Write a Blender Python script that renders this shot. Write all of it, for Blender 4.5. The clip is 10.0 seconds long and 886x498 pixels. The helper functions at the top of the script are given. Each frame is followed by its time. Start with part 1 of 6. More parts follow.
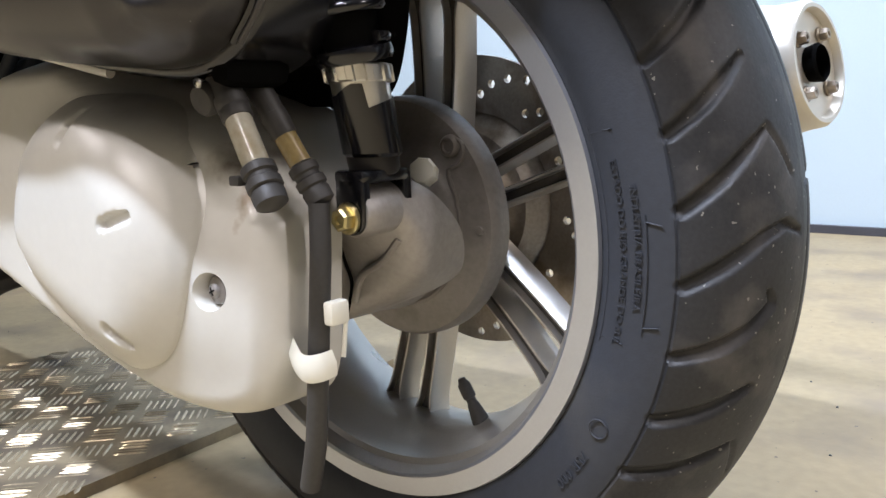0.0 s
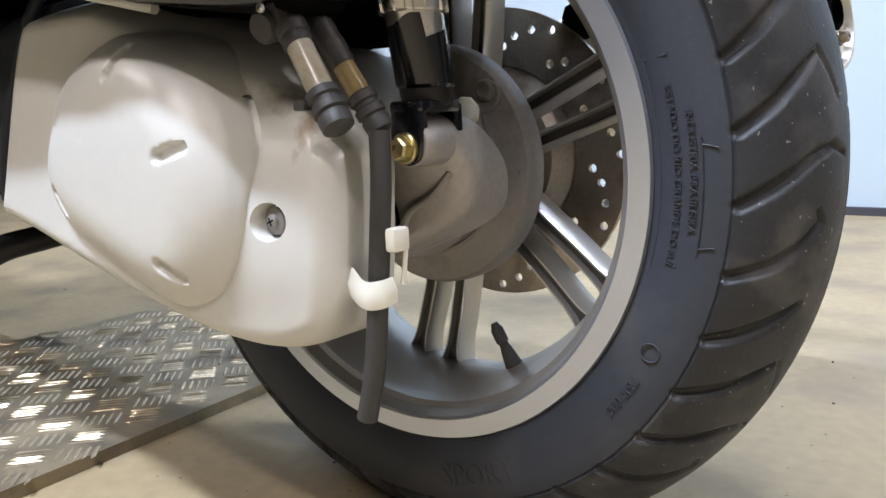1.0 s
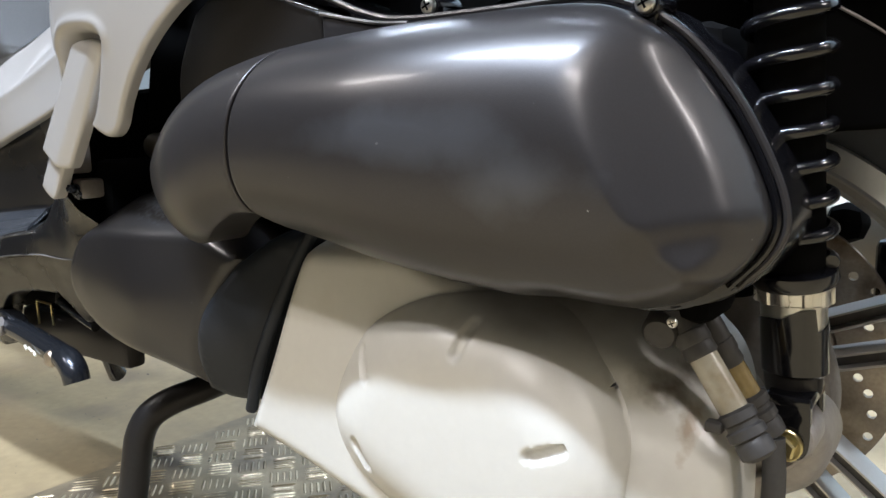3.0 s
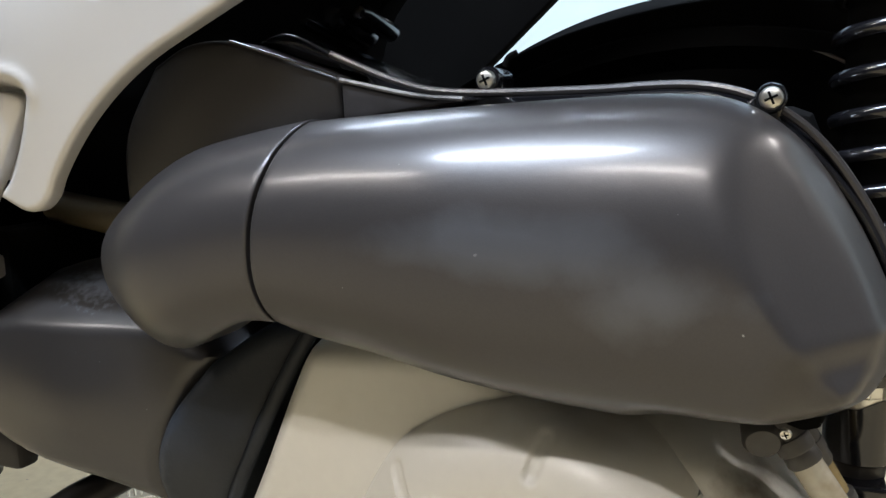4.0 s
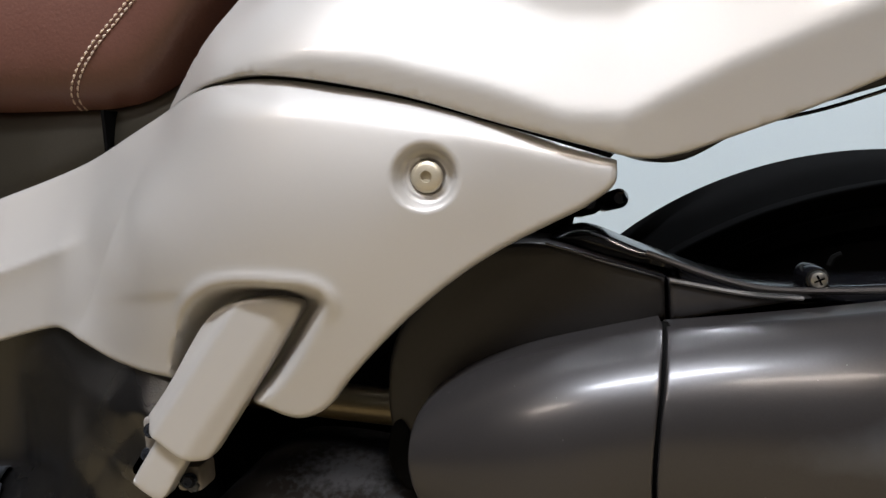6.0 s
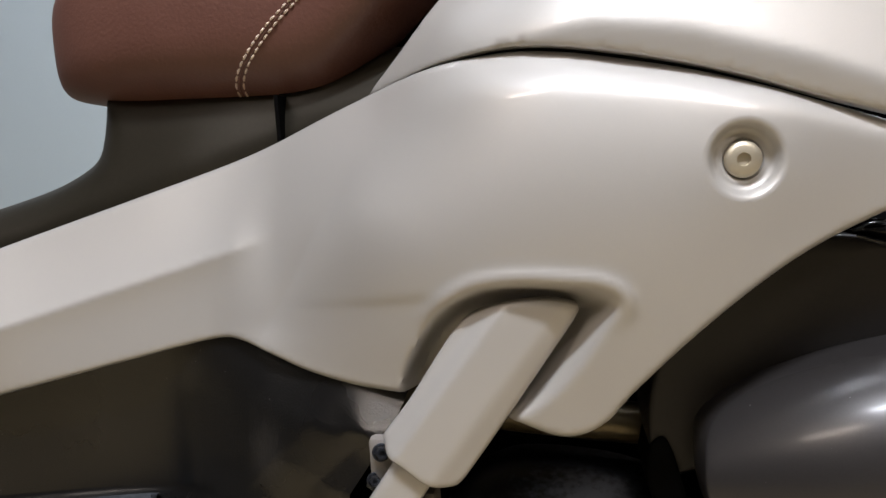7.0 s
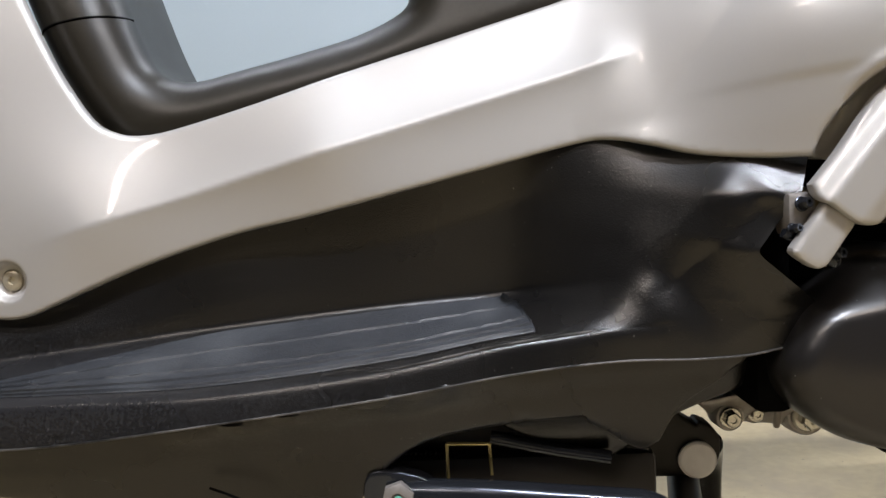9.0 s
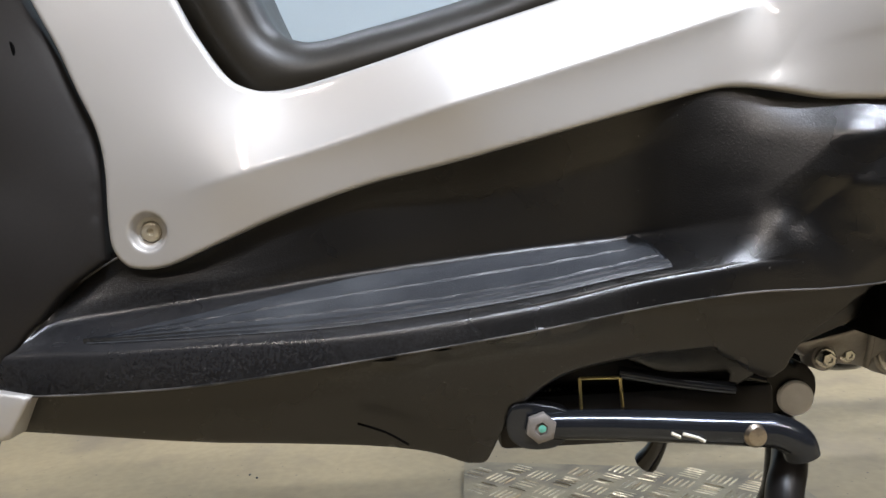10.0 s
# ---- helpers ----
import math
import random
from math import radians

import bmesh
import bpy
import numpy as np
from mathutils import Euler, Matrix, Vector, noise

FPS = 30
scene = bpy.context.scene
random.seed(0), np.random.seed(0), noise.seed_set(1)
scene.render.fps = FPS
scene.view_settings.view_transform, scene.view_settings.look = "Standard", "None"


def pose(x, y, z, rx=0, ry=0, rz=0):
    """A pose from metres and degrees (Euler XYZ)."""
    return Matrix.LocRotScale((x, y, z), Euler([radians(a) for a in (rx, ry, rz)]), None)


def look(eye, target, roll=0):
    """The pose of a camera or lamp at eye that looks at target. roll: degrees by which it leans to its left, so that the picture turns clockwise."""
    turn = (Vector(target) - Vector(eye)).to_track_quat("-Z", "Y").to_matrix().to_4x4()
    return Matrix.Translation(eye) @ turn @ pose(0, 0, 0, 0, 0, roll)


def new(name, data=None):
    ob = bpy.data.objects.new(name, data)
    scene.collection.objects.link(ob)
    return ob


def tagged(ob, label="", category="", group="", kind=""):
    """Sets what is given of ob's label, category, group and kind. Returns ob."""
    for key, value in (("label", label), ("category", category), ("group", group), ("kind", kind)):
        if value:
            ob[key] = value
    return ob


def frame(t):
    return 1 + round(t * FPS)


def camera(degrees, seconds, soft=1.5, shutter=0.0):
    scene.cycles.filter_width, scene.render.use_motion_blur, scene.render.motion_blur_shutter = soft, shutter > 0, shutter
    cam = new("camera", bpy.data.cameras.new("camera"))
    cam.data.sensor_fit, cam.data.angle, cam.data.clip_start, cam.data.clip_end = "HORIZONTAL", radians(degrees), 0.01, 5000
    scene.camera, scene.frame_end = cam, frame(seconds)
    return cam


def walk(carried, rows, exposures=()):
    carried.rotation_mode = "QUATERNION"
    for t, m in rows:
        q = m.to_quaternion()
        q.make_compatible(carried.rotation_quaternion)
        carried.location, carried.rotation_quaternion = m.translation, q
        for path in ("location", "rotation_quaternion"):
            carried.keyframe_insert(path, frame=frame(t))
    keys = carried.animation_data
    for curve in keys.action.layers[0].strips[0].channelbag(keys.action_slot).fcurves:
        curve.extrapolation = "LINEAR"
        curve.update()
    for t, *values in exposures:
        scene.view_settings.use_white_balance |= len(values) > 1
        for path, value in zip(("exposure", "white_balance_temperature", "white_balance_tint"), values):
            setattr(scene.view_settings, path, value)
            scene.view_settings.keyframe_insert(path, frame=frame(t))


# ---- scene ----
cam = camera(60.0, 10.0)
PATH = [
    (0, (0.3879, -0.4169, 0.3304), (-0.2562, 0.3314, 0.1721), -1.94),
    (0.5, (0.3874, -0.4298, 0.3035), (-0.2345, 0.3364, 0.1417), -2.17),
    (1, (0.3541, -0.4591, 0.2962), (-0.2506, 0.3205, 0.1333), -2.30),
    (1.5, (0.3044, -0.4766, 0.3372), (-0.3000, 0.3046, 0.1803), -2.20),
    (2, (0.2686, -0.4963, 0.3748), (-0.3394, 0.2824, 0.2202), -2.04),
    (2.5, (0.2270, -0.5285, 0.4134), (-0.3825, 0.2494, 0.2606), -2.12),
    (2.7, (0.2084, -0.5346, 0.4263), (-0.4041, 0.2411, 0.2739), -2.00),
    (3.8, (0.0524, -0.5430, 0.4854), (-0.3806, 0.3453, 0.3318), -1.02),
    (4, (0.0374, -0.5456, 0.4905), (-0.3565, 0.3600, 0.3330), -1.72),
    (4.5, (-0.0091, -0.5572, 0.5268), (-0.3350, 0.3765, 0.3784), -2.78),
    (5, (-0.0794, -0.5925, 0.5518), (-0.3533, 0.3596, 0.4163), -3.52),
    (5.2, (-0.1075, -0.6115, 0.5591), (-0.3662, 0.3465, 0.4356), -3.62),
    (6.3, (-0.2413, -0.6192, 0.5818), (-0.4059, 0.3619, 0.4802), -3.90),
    (6.5, (-0.2739, -0.6077, 0.5795), (-0.4333, 0.3746, 0.4806), -3.99),
    (7, (-0.3592, -0.5953, 0.5776), (-0.5084, 0.3890, 0.4833), -3.92),
    (7.5, (-0.4132, -0.5943, 0.5642), (-0.5223, 0.3972, 0.4927), -3.51),
    (8, (-0.4725, -0.6129, 0.5420), (-0.5791, 0.3773, 0.4518), -3.77),
    (8.5, (-0.5759, -0.6686, 0.4920), (-0.6313, 0.3283, 0.4354), -2.64),
    (9, (-0.6539, -0.6897, 0.4542), (-0.6893, 0.3073, 0.3848), -2.70),
    (9.5, (-0.7077, -0.7103, 0.4377), (-0.7251, 0.2871, 0.3675), -3.11),
    (10, (-0.7706, -0.7228, 0.4233), (-0.7780, 0.2743, 0.3486), -3.26),
]
walk(cam, [(t, look(eye, target, roll)) for t, eye, target, roll in PATH], [(0, 0.96, 6030, 19), (1.0, 0.88, 5950, 19), (2.0, 0.88, 5920, 16), (3.0, 0.95, 6000, 15), (3.9, 1.04, 6080, 14), (4.5, 0.92, 6050, 13), (6.4, 0.18, 6850, 18), (7.5, 0.12, 6850, 18), (8.0, 0.07, 6900, 18), (8.6, 0.24, 6800, 18), (10, 0.34, 6450, 17)])

# ---- world, lamps ----
CEIL = 2.9
world = bpy.data.worlds.new("world")
scene.world = world
world.use_nodes = True
world.node_tree.nodes["Background"].inputs[0].default_value = (0.75, 0.85, 1.0, 1)
world.node_tree.nodes["Background"].inputs[1].default_value = 0.05

COOL, WARM = (0.8, 0.905, 1.0), (1.0, 0.93, 0.82)
# Unseen lamps: y 1.1 pair added for the wall, (3.4, 0.5) for the facet.
LAMPS = [(-0.3, -1.26, 92.0, COOL), (0.6, 1.1, 40.0, COOL), (-1.6, 1.1, 14.0, COOL), (3.4, 0.5, 40.0, WARM), (-1.9, -2.1, 25.0, WARM), (0.9, -2.1, 30.0, WARM)]


# ---- materials ----
def nodes_of(name):
    m = bpy.data.materials.new(name)
    m.use_nodes = True
    nt = m.node_tree
    return m, nt, nt.nodes["Principled BSDF"]


def mat(name, base, rough=0.5, metal=0.0, vary=0.12, scale=6.0, fine=120.0, bump=0.0, bump_scale=300.0,
        rough_vary=0.1, coat=0.0, dirt=None, dirt_at=0.6, dirt_scale=9.0, spec=0.5, stretch=(1, 1, 1), coat_rough=0.05, marks=(), specks=None):
    """A surface with colour variation at two scales, worn gloss, fine relief and patches of dirt."""
    m, nt, bsdf = nodes_of(name)
    N, L = nt.nodes, nt.links
    tc = N.new("ShaderNodeTexCoord")
    mp = N.new("ShaderNodeMapping")
    mp.inputs["Scale"].default_value = stretch
    L.new(tc.outputs["Object"], mp.inputs[0])

    def noise_node(sc, detail=4.0):
        n = N.new("ShaderNodeTexNoise")
        n.inputs["Scale"].default_value, n.inputs["Detail"].default_value = sc, detail
        L.new(mp.outputs[0], n.inputs["Vector"])
        return n
    big, small = noise_node(scale), noise_node(fine, 6.0)
    add = N.new("ShaderNodeMath")
    add.operation = "ADD"
    L.new(big.outputs[0], add.inputs[0])
    L.new(small.outputs[0], add.inputs[1])
    rng = N.new("ShaderNodeMapRange")
    rng.inputs[1].default_value, rng.inputs[2].default_value = 0.6, 1.4
    rng.inputs[3].default_value, rng.inputs[4].default_value = 1 - vary, 1 + vary
    L.new(add.outputs[0], rng.inputs[0])
    hsv = N.new("ShaderNodeHueSaturation")
    hsv.inputs["Color"].default_value = (*base, 1)
    L.new(rng.outputs[0], hsv.inputs["Value"])
    colour = hsv.outputs[0]
    if dirt:
        d = noise_node(dirt_scale, 8.0)
        ramp = N.new("ShaderNodeMapRange")
        ramp.inputs[1].default_value, ramp.inputs[2].default_value = dirt_at - 0.08, dirt_at + 0.14
        L.new(d.outputs[0], ramp.inputs[0])
        mix = N.new("ShaderNodeMix")
        mix.data_type = "RGBA"
        L.new(ramp.outputs[0], mix.inputs[0])
        L.new(colour, mix.inputs[6])
        mix.inputs[7].default_value = (*dirt, 1)
        colour = mix.outputs[2]
    if specks:
        dot_scale, dot_at, dot_tint = specks
        dots = noise_node(dot_scale, 1.0)
        cut = N.new("ShaderNodeMapRange")
        cut.inputs[1].default_value, cut.inputs[2].default_value = dot_at, dot_at + 0.03
        L.new(dots.outputs[0], cut.inputs[0])
        dotted = N.new("ShaderNodeMix")
        dotted.data_type = "RGBA"
        L.new(cut.outputs[0], dotted.inputs[0])
        L.new(colour, dotted.inputs[6])
        dotted.inputs[7].default_value = (*dot_tint, 1)
        colour = dotted.outputs[2]
    for at, size, tint, amount, grain in marks:
        near = N.new("ShaderNodeVectorMath")
        near.operation = "SUBTRACT"
        L.new(tc.outputs["Object"], near.inputs[0])
        near.inputs[1].default_value = at
        fit = N.new("ShaderNodeVectorMath")
        fit.operation = "DIVIDE"
        L.new(near.outputs[0], fit.inputs[0])
        fit.inputs[1].default_value = size
        far = N.new("ShaderNodeVectorMath")
        far.operation = "LENGTH"
        L.new(fit.outputs[0], far.inputs[0])
        rag = noise_node(grain, 7.0)
        dist = N.new("ShaderNodeMath")
        dist.operation = "MULTIPLY_ADD"
        L.new(rag.outputs[0], dist.inputs[0])
        dist.inputs[1].default_value = -2.4
        L.new(far.outputs["Value"], dist.inputs[2])
        soft_edge = N.new("ShaderNodeMapRange")
        soft_edge.inputs[1].default_value, soft_edge.inputs[2].default_value = 0.0, -0.9
        soft_edge.inputs[3].default_value, soft_edge.inputs[4].default_value = 0.0, amount
        L.new(dist.outputs[0], soft_edge.inputs[0])
        mark = N.new("ShaderNodeMix")
        mark.data_type = "RGBA"
        L.new(soft_edge.outputs[0], mark.inputs[0])
        L.new(colour, mark.inputs[6])
        mark.inputs[7].default_value = (*tint, 1)
        colour = mark.outputs[2]
    L.new(colour, bsdf.inputs["Base Color"])
    rr = N.new("ShaderNodeMapRange")
    rr.inputs[1].default_value, rr.inputs[2].default_value = 0.2, 0.8
    rr.inputs[3].default_value, rr.inputs[4].default_value = max(0.02, rough - rough_vary), min(1, rough + rough_vary)
    L.new(big.outputs[0], rr.inputs[0])
    L.new(rr.outputs[0], bsdf.inputs["Roughness"])
    bsdf.inputs["Metallic"].default_value = metal
    bsdf.inputs["Specular IOR Level"].default_value = spec
    bsdf.inputs["Coat Weight"].default_value = coat
    bsdf.inputs["Coat Roughness"].default_value = coat_rough
    if bump:
        bn = noise_node(bump_scale, 3.0)
        b = N.new("ShaderNodeBump")
        b.inputs["Strength"].default_value, b.inputs["Distance"].default_value = bump, 0.001
        L.new(bn.outputs[0], b.inputs["Height"])
        L.new(b.outputs[0], bsdf.inputs["Normal"])
    return m


PEARL = mat("pearl_white_paint", (0.465, 0.453, 0.435), 0.49, 0.38, 0.03, 3, 2200, coat=0.55, coat_rough=0.06, rough_vary=0.02, bump=0.02, bump_scale=2600)
OIL = [((0.034, -0.185, 0.316), (0.016, 0.04, 0.010), (0.16, 0.13, 0.09), 0.8, 70), ((0.046, -0.185, 0.297), (0.005, 0.03, 0.014), (0.25, 0.17, 0.09), 0.7, 120), ((-0.02, -0.19, 0.345), (0.06, 0.05, 0.010), (0.36, 0.34, 0.29), 0.6, 40)]
WHITE = mat("white_plastic", (0.575, 0.565, 0.518), 0.32, 0, 0.03, 5, 160, bump=0.05, bump_scale=900, dirt=(0.5, 0.46, 0.38), dirt_at=0.74, marks=OIL)
# Cool cloudy reflections painted on the cover; third: dust and highlight on the duct.
SHEEN_MARKS = [((-0.06, -0.27, 0.445), (0.05, 0.05, 0.012), (0.09, 0.095, 0.105), 0.6, 22), ((0.0, -0.27, 0.425), (0.035, 0.05, 0.014), (0.09, 0.095, 0.105), 0.6, 24), ((-0.35, -0.18, 0.398), (0.035, 0.05, 0.012), (0.22, 0.25, 0.31), 0.35, 260)]
SATIN = mat("satin_grey_cover", (0.035, 0.0325, 0.0325), 0.34, 0.45, 0.1, 7, 900, bump=0.05, bump_scale=1500, rough_vary=0.05, coat=0.25, coat_rough=0.16, marks=SHEEN_MARKS, specks=(300, 0.81, (0.2, 0.2, 0.2)))
MATTE = mat("matte_black_plastic", (0.014, 0.0125, 0.0115), 0.42, 0, 0.15, 8, 400, spec=0.3, bump=0.06, bump_scale=900)
# Pale grey that paints the thin highlights along sharp edges.
EDGE = mat("pale_highlight_edge", (0.13, 0.125, 0.12), 0.36, 0.1, 0.4, 40, 300, dirt=(0.015, 0.015, 0.015), dirt_at=0.5, dirt_scale=30)
# Painted sheen: speckled wall patch, and dust with pale reflection along the front band.
SHEEN_DUST = [((-0.535, -0.19, 0.425), (0.014, 0.05, 0.016), (0.035, 0.032, 0.029), 0.4, 420), ((-0.98, -0.16, 0.325), (0.24, 0.08, 0.04), (0.036, 0.037, 0.041), 0.5, 420)]
DUCT = mat("satin_duct_plastic", (0.013, 0.0118, 0.0115), 0.36, 0.2, 0.15, 9, 500, bump=0.06, bump_scale=1300, rough_vary=0.08, coat=0.35, coat_rough=0.2, marks=SHEEN_MARKS[2:], specks=(300, 0.8, (0.14, 0.14, 0.15)))
GRAIN = mat("grained_black_plastic", (0.0045, 0.0043, 0.0043), 0.28, 0, 0.25, 9, 350, spec=0.62, bump=0.22, bump_scale=850, dirt=(0.0075, 0.007, 0.0062), dirt_at=0.64, dirt_scale=14, marks=SHEEN_DUST, specks=(420, 0.79, (0.12, 0.115, 0.11)))
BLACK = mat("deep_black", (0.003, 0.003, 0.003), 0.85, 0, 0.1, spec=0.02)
GLOSS = mat("gloss_black_enamel", (0.004, 0.004, 0.005), 0.16, 0, 0.1, spec=0.6, rough_vary=0.05)
RUBBER = mat("dark_rubber", (0.012, 0.015, 0.02), 0.55, 0, 0.12, 8, 300, spec=0.3, bump=0.1, bump_scale=700)
HOSE = mat("black_hose", (0.035, 0.033, 0.031), 0.55, 0, 0.2, 20, 300)
TREAD = mat("tyre_rubber", (0.023, 0.0238, 0.026), 0.52, 0, 0.3, 14, 420, spec=0.34, bump=0.16, bump_scale=420, dirt=(0.075, 0.07, 0.066), dirt_at=0.58, dirt_scale=30, specks=(330, 0.74, (0.2, 0.19, 0.17)))
WALLRUB = mat("tyre_sidewall_rubber", (0.027, 0.031, 0.040), 0.62, 0, 0.15, 9, 220, bump=0.15, bump_scale=700, dirt=(0.065, 0.063, 0.06), dirt_at=0.62, dirt_scale=10)
CHANNEL = mat("dark_channel", (0.09, 0.085, 0.08), 0.5, 0.3, 0.2, 20, 300)
ALLOY = mat("painted_silver_alloy", (0.52, 0.505, 0.48), 0.34, 0.75, 0.06, 8, 600, bump=0.05, bump_scale=1200)
LIP = mat("machined_rim_lip", (0.52, 0.54, 0.58), 0.33, 0.8, 0.04, 8, 500)
CAST = mat("grey_cast_metal", (0.235, 0.218, 0.203), 0.52, 0.3, 0.16, 12, 260, bump=0.2, bump_scale=500, dirt=(0.1, 0.085, 0.065), dirt_at=0.64, dirt_scale=18)
LIGHTCAST = mat("light_cast_alloy", (0.36, 0.34, 0.32), 0.5, 0.5, 0.14, 14, 260, bump=0.25, bump_scale=420, dirt=(0.2, 0.17, 0.13), dirt_at=0.66, dirt_scale=22)
STEEL = mat("bright_steel", (0.55, 0.54, 0.5), 0.28, 1.0, 0.06, 20, 500)
ZINC = mat("yellow_zinc_steel", (0.5, 0.43, 0.22), 0.3, 1.0, 0.1, 30, 400)
DISC = mat("brake_disc_steel", (0.4, 0.35, 0.29), 0.36, 0.95, 0.2, 25, 400, dirt=(0.12, 0.085, 0.055), dirt_at=0.58, dirt_scale=30)
DARKSTEEL = mat("dark_lacquered_steel", (0.045, 0.05, 0.06), 0.16, 0.75, 0.15, 20, 300)
CHAMP = mat("champagne_muffler_paint", (0.62, 0.58, 0.5), 0.36, 0.45, 0.04, 8, 400)
TUBEM = mat("dull_champagne_tube", (0.16, 0.13, 0.08), 0.35, 0.7, 0.1, 20, 400)
TUBE_CLEAR = mat("milky_clear_tube", (0.40, 0.375, 0.30), 0.22, 0, 0.08, 30, 300, dirt=(0.28, 0.24, 0.16), dirt_at=0.6, dirt_scale=60)
TUBE_OLD = mat("yellowed_clear_tube", (0.22, 0.165, 0.07), 0.22, 0, 0.2, 40, 300, dirt=(0.30, 0.26, 0.17), dirt_at=0.58, dirt_scale=60)
CLIPW = mat("white_nylon_clip", (0.78, 0.77, 0.68), 0.45, 0, 0.03)
LEATHER = mat("brown_leatherette", (0.122, 0.053, 0.040), 0.46, 0, 0.12, 6, 420, bump=0.28, bump_scale=420)
BOLTM = mat("dull_golden_bolt", (0.50, 0.455, 0.36), 0.42, 0.7, 0.08, 30, 400)
THREAD = mat("beige_thread", (0.62, 0.5, 0.4), 0.7, 0, 0.1)
TRUNK = mat("worn_black_trim", (0.016, 0.0135, 0.009), 0.4, 0, 0.25, 7, 300, spec=0.4, bump=0.08, bump_scale=900)
FLOORM = mat("beige_concrete_floor", (0.31, 0.241, 0.135), 0.55, 0, 0.17, 3.4, 70, bump=0.15, bump_scale=160, dirt=(0.2, 0.155, 0.1), dirt_at=0.57, dirt_scale=6, specks=(120, 0.76, (0.13, 0.1, 0.07)))
WALLM = mat("pale_blue_wall", (0.5, 0.6, 0.66), 0.75, 0, 0.03, 1.2, 200)
CEILM = mat("grey_ceiling", (0.25, 0.25, 0.25), 0.8, 0, 0.03)
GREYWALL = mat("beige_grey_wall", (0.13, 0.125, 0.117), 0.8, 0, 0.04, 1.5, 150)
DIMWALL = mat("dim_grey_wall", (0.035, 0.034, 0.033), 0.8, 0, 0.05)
BASEM = mat("dark_skirting", (0.05, 0.05, 0.06), 0.5, 0, 0.1)
PLATE = mat("aluminium_tread_plate", (0.30, 0.245, 0.155), 0.5, 0.45, 0.16, 8, 220, bump=0.12, bump_scale=320, dirt=(0.15, 0.12, 0.085), dirt_at=0.54, dirt_scale=14)
BARS = mat("worn_tread_bars", (0.58, 0.48, 0.32), 0.32, 0.75, 0.3, 9, 260, bump=0.6, bump_scale=240, dirt=(0.2, 0.165, 0.12), dirt_at=0.56, dirt_scale=16)

GLOW = {}
for _name, _tone in (("cool_lamp_diffuser", COOL), ("warm_lamp_diffuser", WARM)):
    GLOW[_tone], _nt, _b = nodes_of(_name)
    _b.inputs["Emission Color"].default_value = (*_tone, 1)
    _b.inputs["Emission Strength"].default_value = 14.0


# ---- building helpers ----
from mathutils import geometry
from mathutils.bvhtree import BVHTree

def part(name, verts, faces, material, parent=None, label="", smooth=True, angle=38):
    me = bpy.data.meshes.new(name)
    me.from_pydata([tuple(map(float, v)) for v in verts], [], [tuple(map(int, f)) for f in faces])
    me.update()
    if smooth:
        me.polygons.foreach_set("use_smooth", [True] * len(me.polygons))
        me.set_sharp_from_angle(angle=radians(angle))
    me.materials.append(material)
    ob = new(name, me)
    ob.parent = parent
    if label:
        ob["label"] = label
    return ob


def curve(pts, n=8, closed=False):
    """A smooth curve through the points, n steps between two of them."""
    p = np.array(pts, float)
    if len(p) < 3:
        return np.array([p[0] + (p[1] - p[0]) * k / n for k in range(n + 1)])
    ext = np.vstack([p[-1], p, p[0], p[1]]) if closed else np.vstack([2 * p[0] - p[1], p, 2 * p[-1] - p[-2]])
    out = []
    for i in range(1, len(ext) - 2):
        a, b, c, d = ext[i - 1:i + 3]
        for k in range(n):
            t = k / n
            out.append(0.5 * (2 * b + (c - a) * t + (2 * a - 5 * b + 4 * c - d) * t * t + (3 * b - a - 3 * c + d) * t ** 3))
    if not closed:
        out.append(p[-1])
    return np.array(out)


def outline(*runs, n=8):
    """A closed outline of smooth runs that meet in corners."""
    out = []
    for r in runs:
        out.extend(curve(r, n)[:-1])
    return np.array(out)


def inside(pts, poly):
    x, z = pts[:, 0], pts[:, 1]
    ok = np.zeros(len(pts), bool)
    for (x1, z1), (x2, z2) in zip(poly, np.roll(poly, -1, 0)):
        hit = (z1 > z) != (z2 > z)
        ok ^= hit & (x < (x2 - x1) * (z - z1) / (z2 - z1 + 1e-12) + x1)
    return ok


def edge_distance(pts, poly):
    best = np.full(len(pts), 9.0)
    for a, b in zip(poly, np.roll(poly, -1, 0)):
        d = b - a
        t = np.clip(((pts - a) @ d) / (d @ d + 1e-12), 0, 1)
        best = np.minimum(best, np.linalg.norm(pts - a - t[:, None] * d, axis=1))
    return best


def flat(v):
    return lambda x, z: np.full(np.shape(x), v)


def sheet(ctrl, soft=1e-6):
    """A smooth depth y over (x, z) through a few control points (x, z, y)."""
    c = np.array(ctrl, float)

    def k(r2):
        return np.where(r2 > 1e-12, r2 * np.log(r2 + 1e-12), 0)
    n = len(c)
    K = k(((c[:, None, :2] - c[None, :, :2]) ** 2).sum(2)) + soft * np.eye(n)
    P = np.column_stack([np.ones(n), c[:, :2]])
    w = np.linalg.solve(np.block([[K, P], [P.T, np.zeros((3, 3))]]), np.concatenate([c[:, 2], np.zeros(3)]))

    def f(x, z):
        q = np.column_stack([x, z])
        return k(((q[:, None] - c[None, :, :2]) ** 2).sum(2)) @ w[:n] + w[n] + q @ w[n + 1:]
    return f


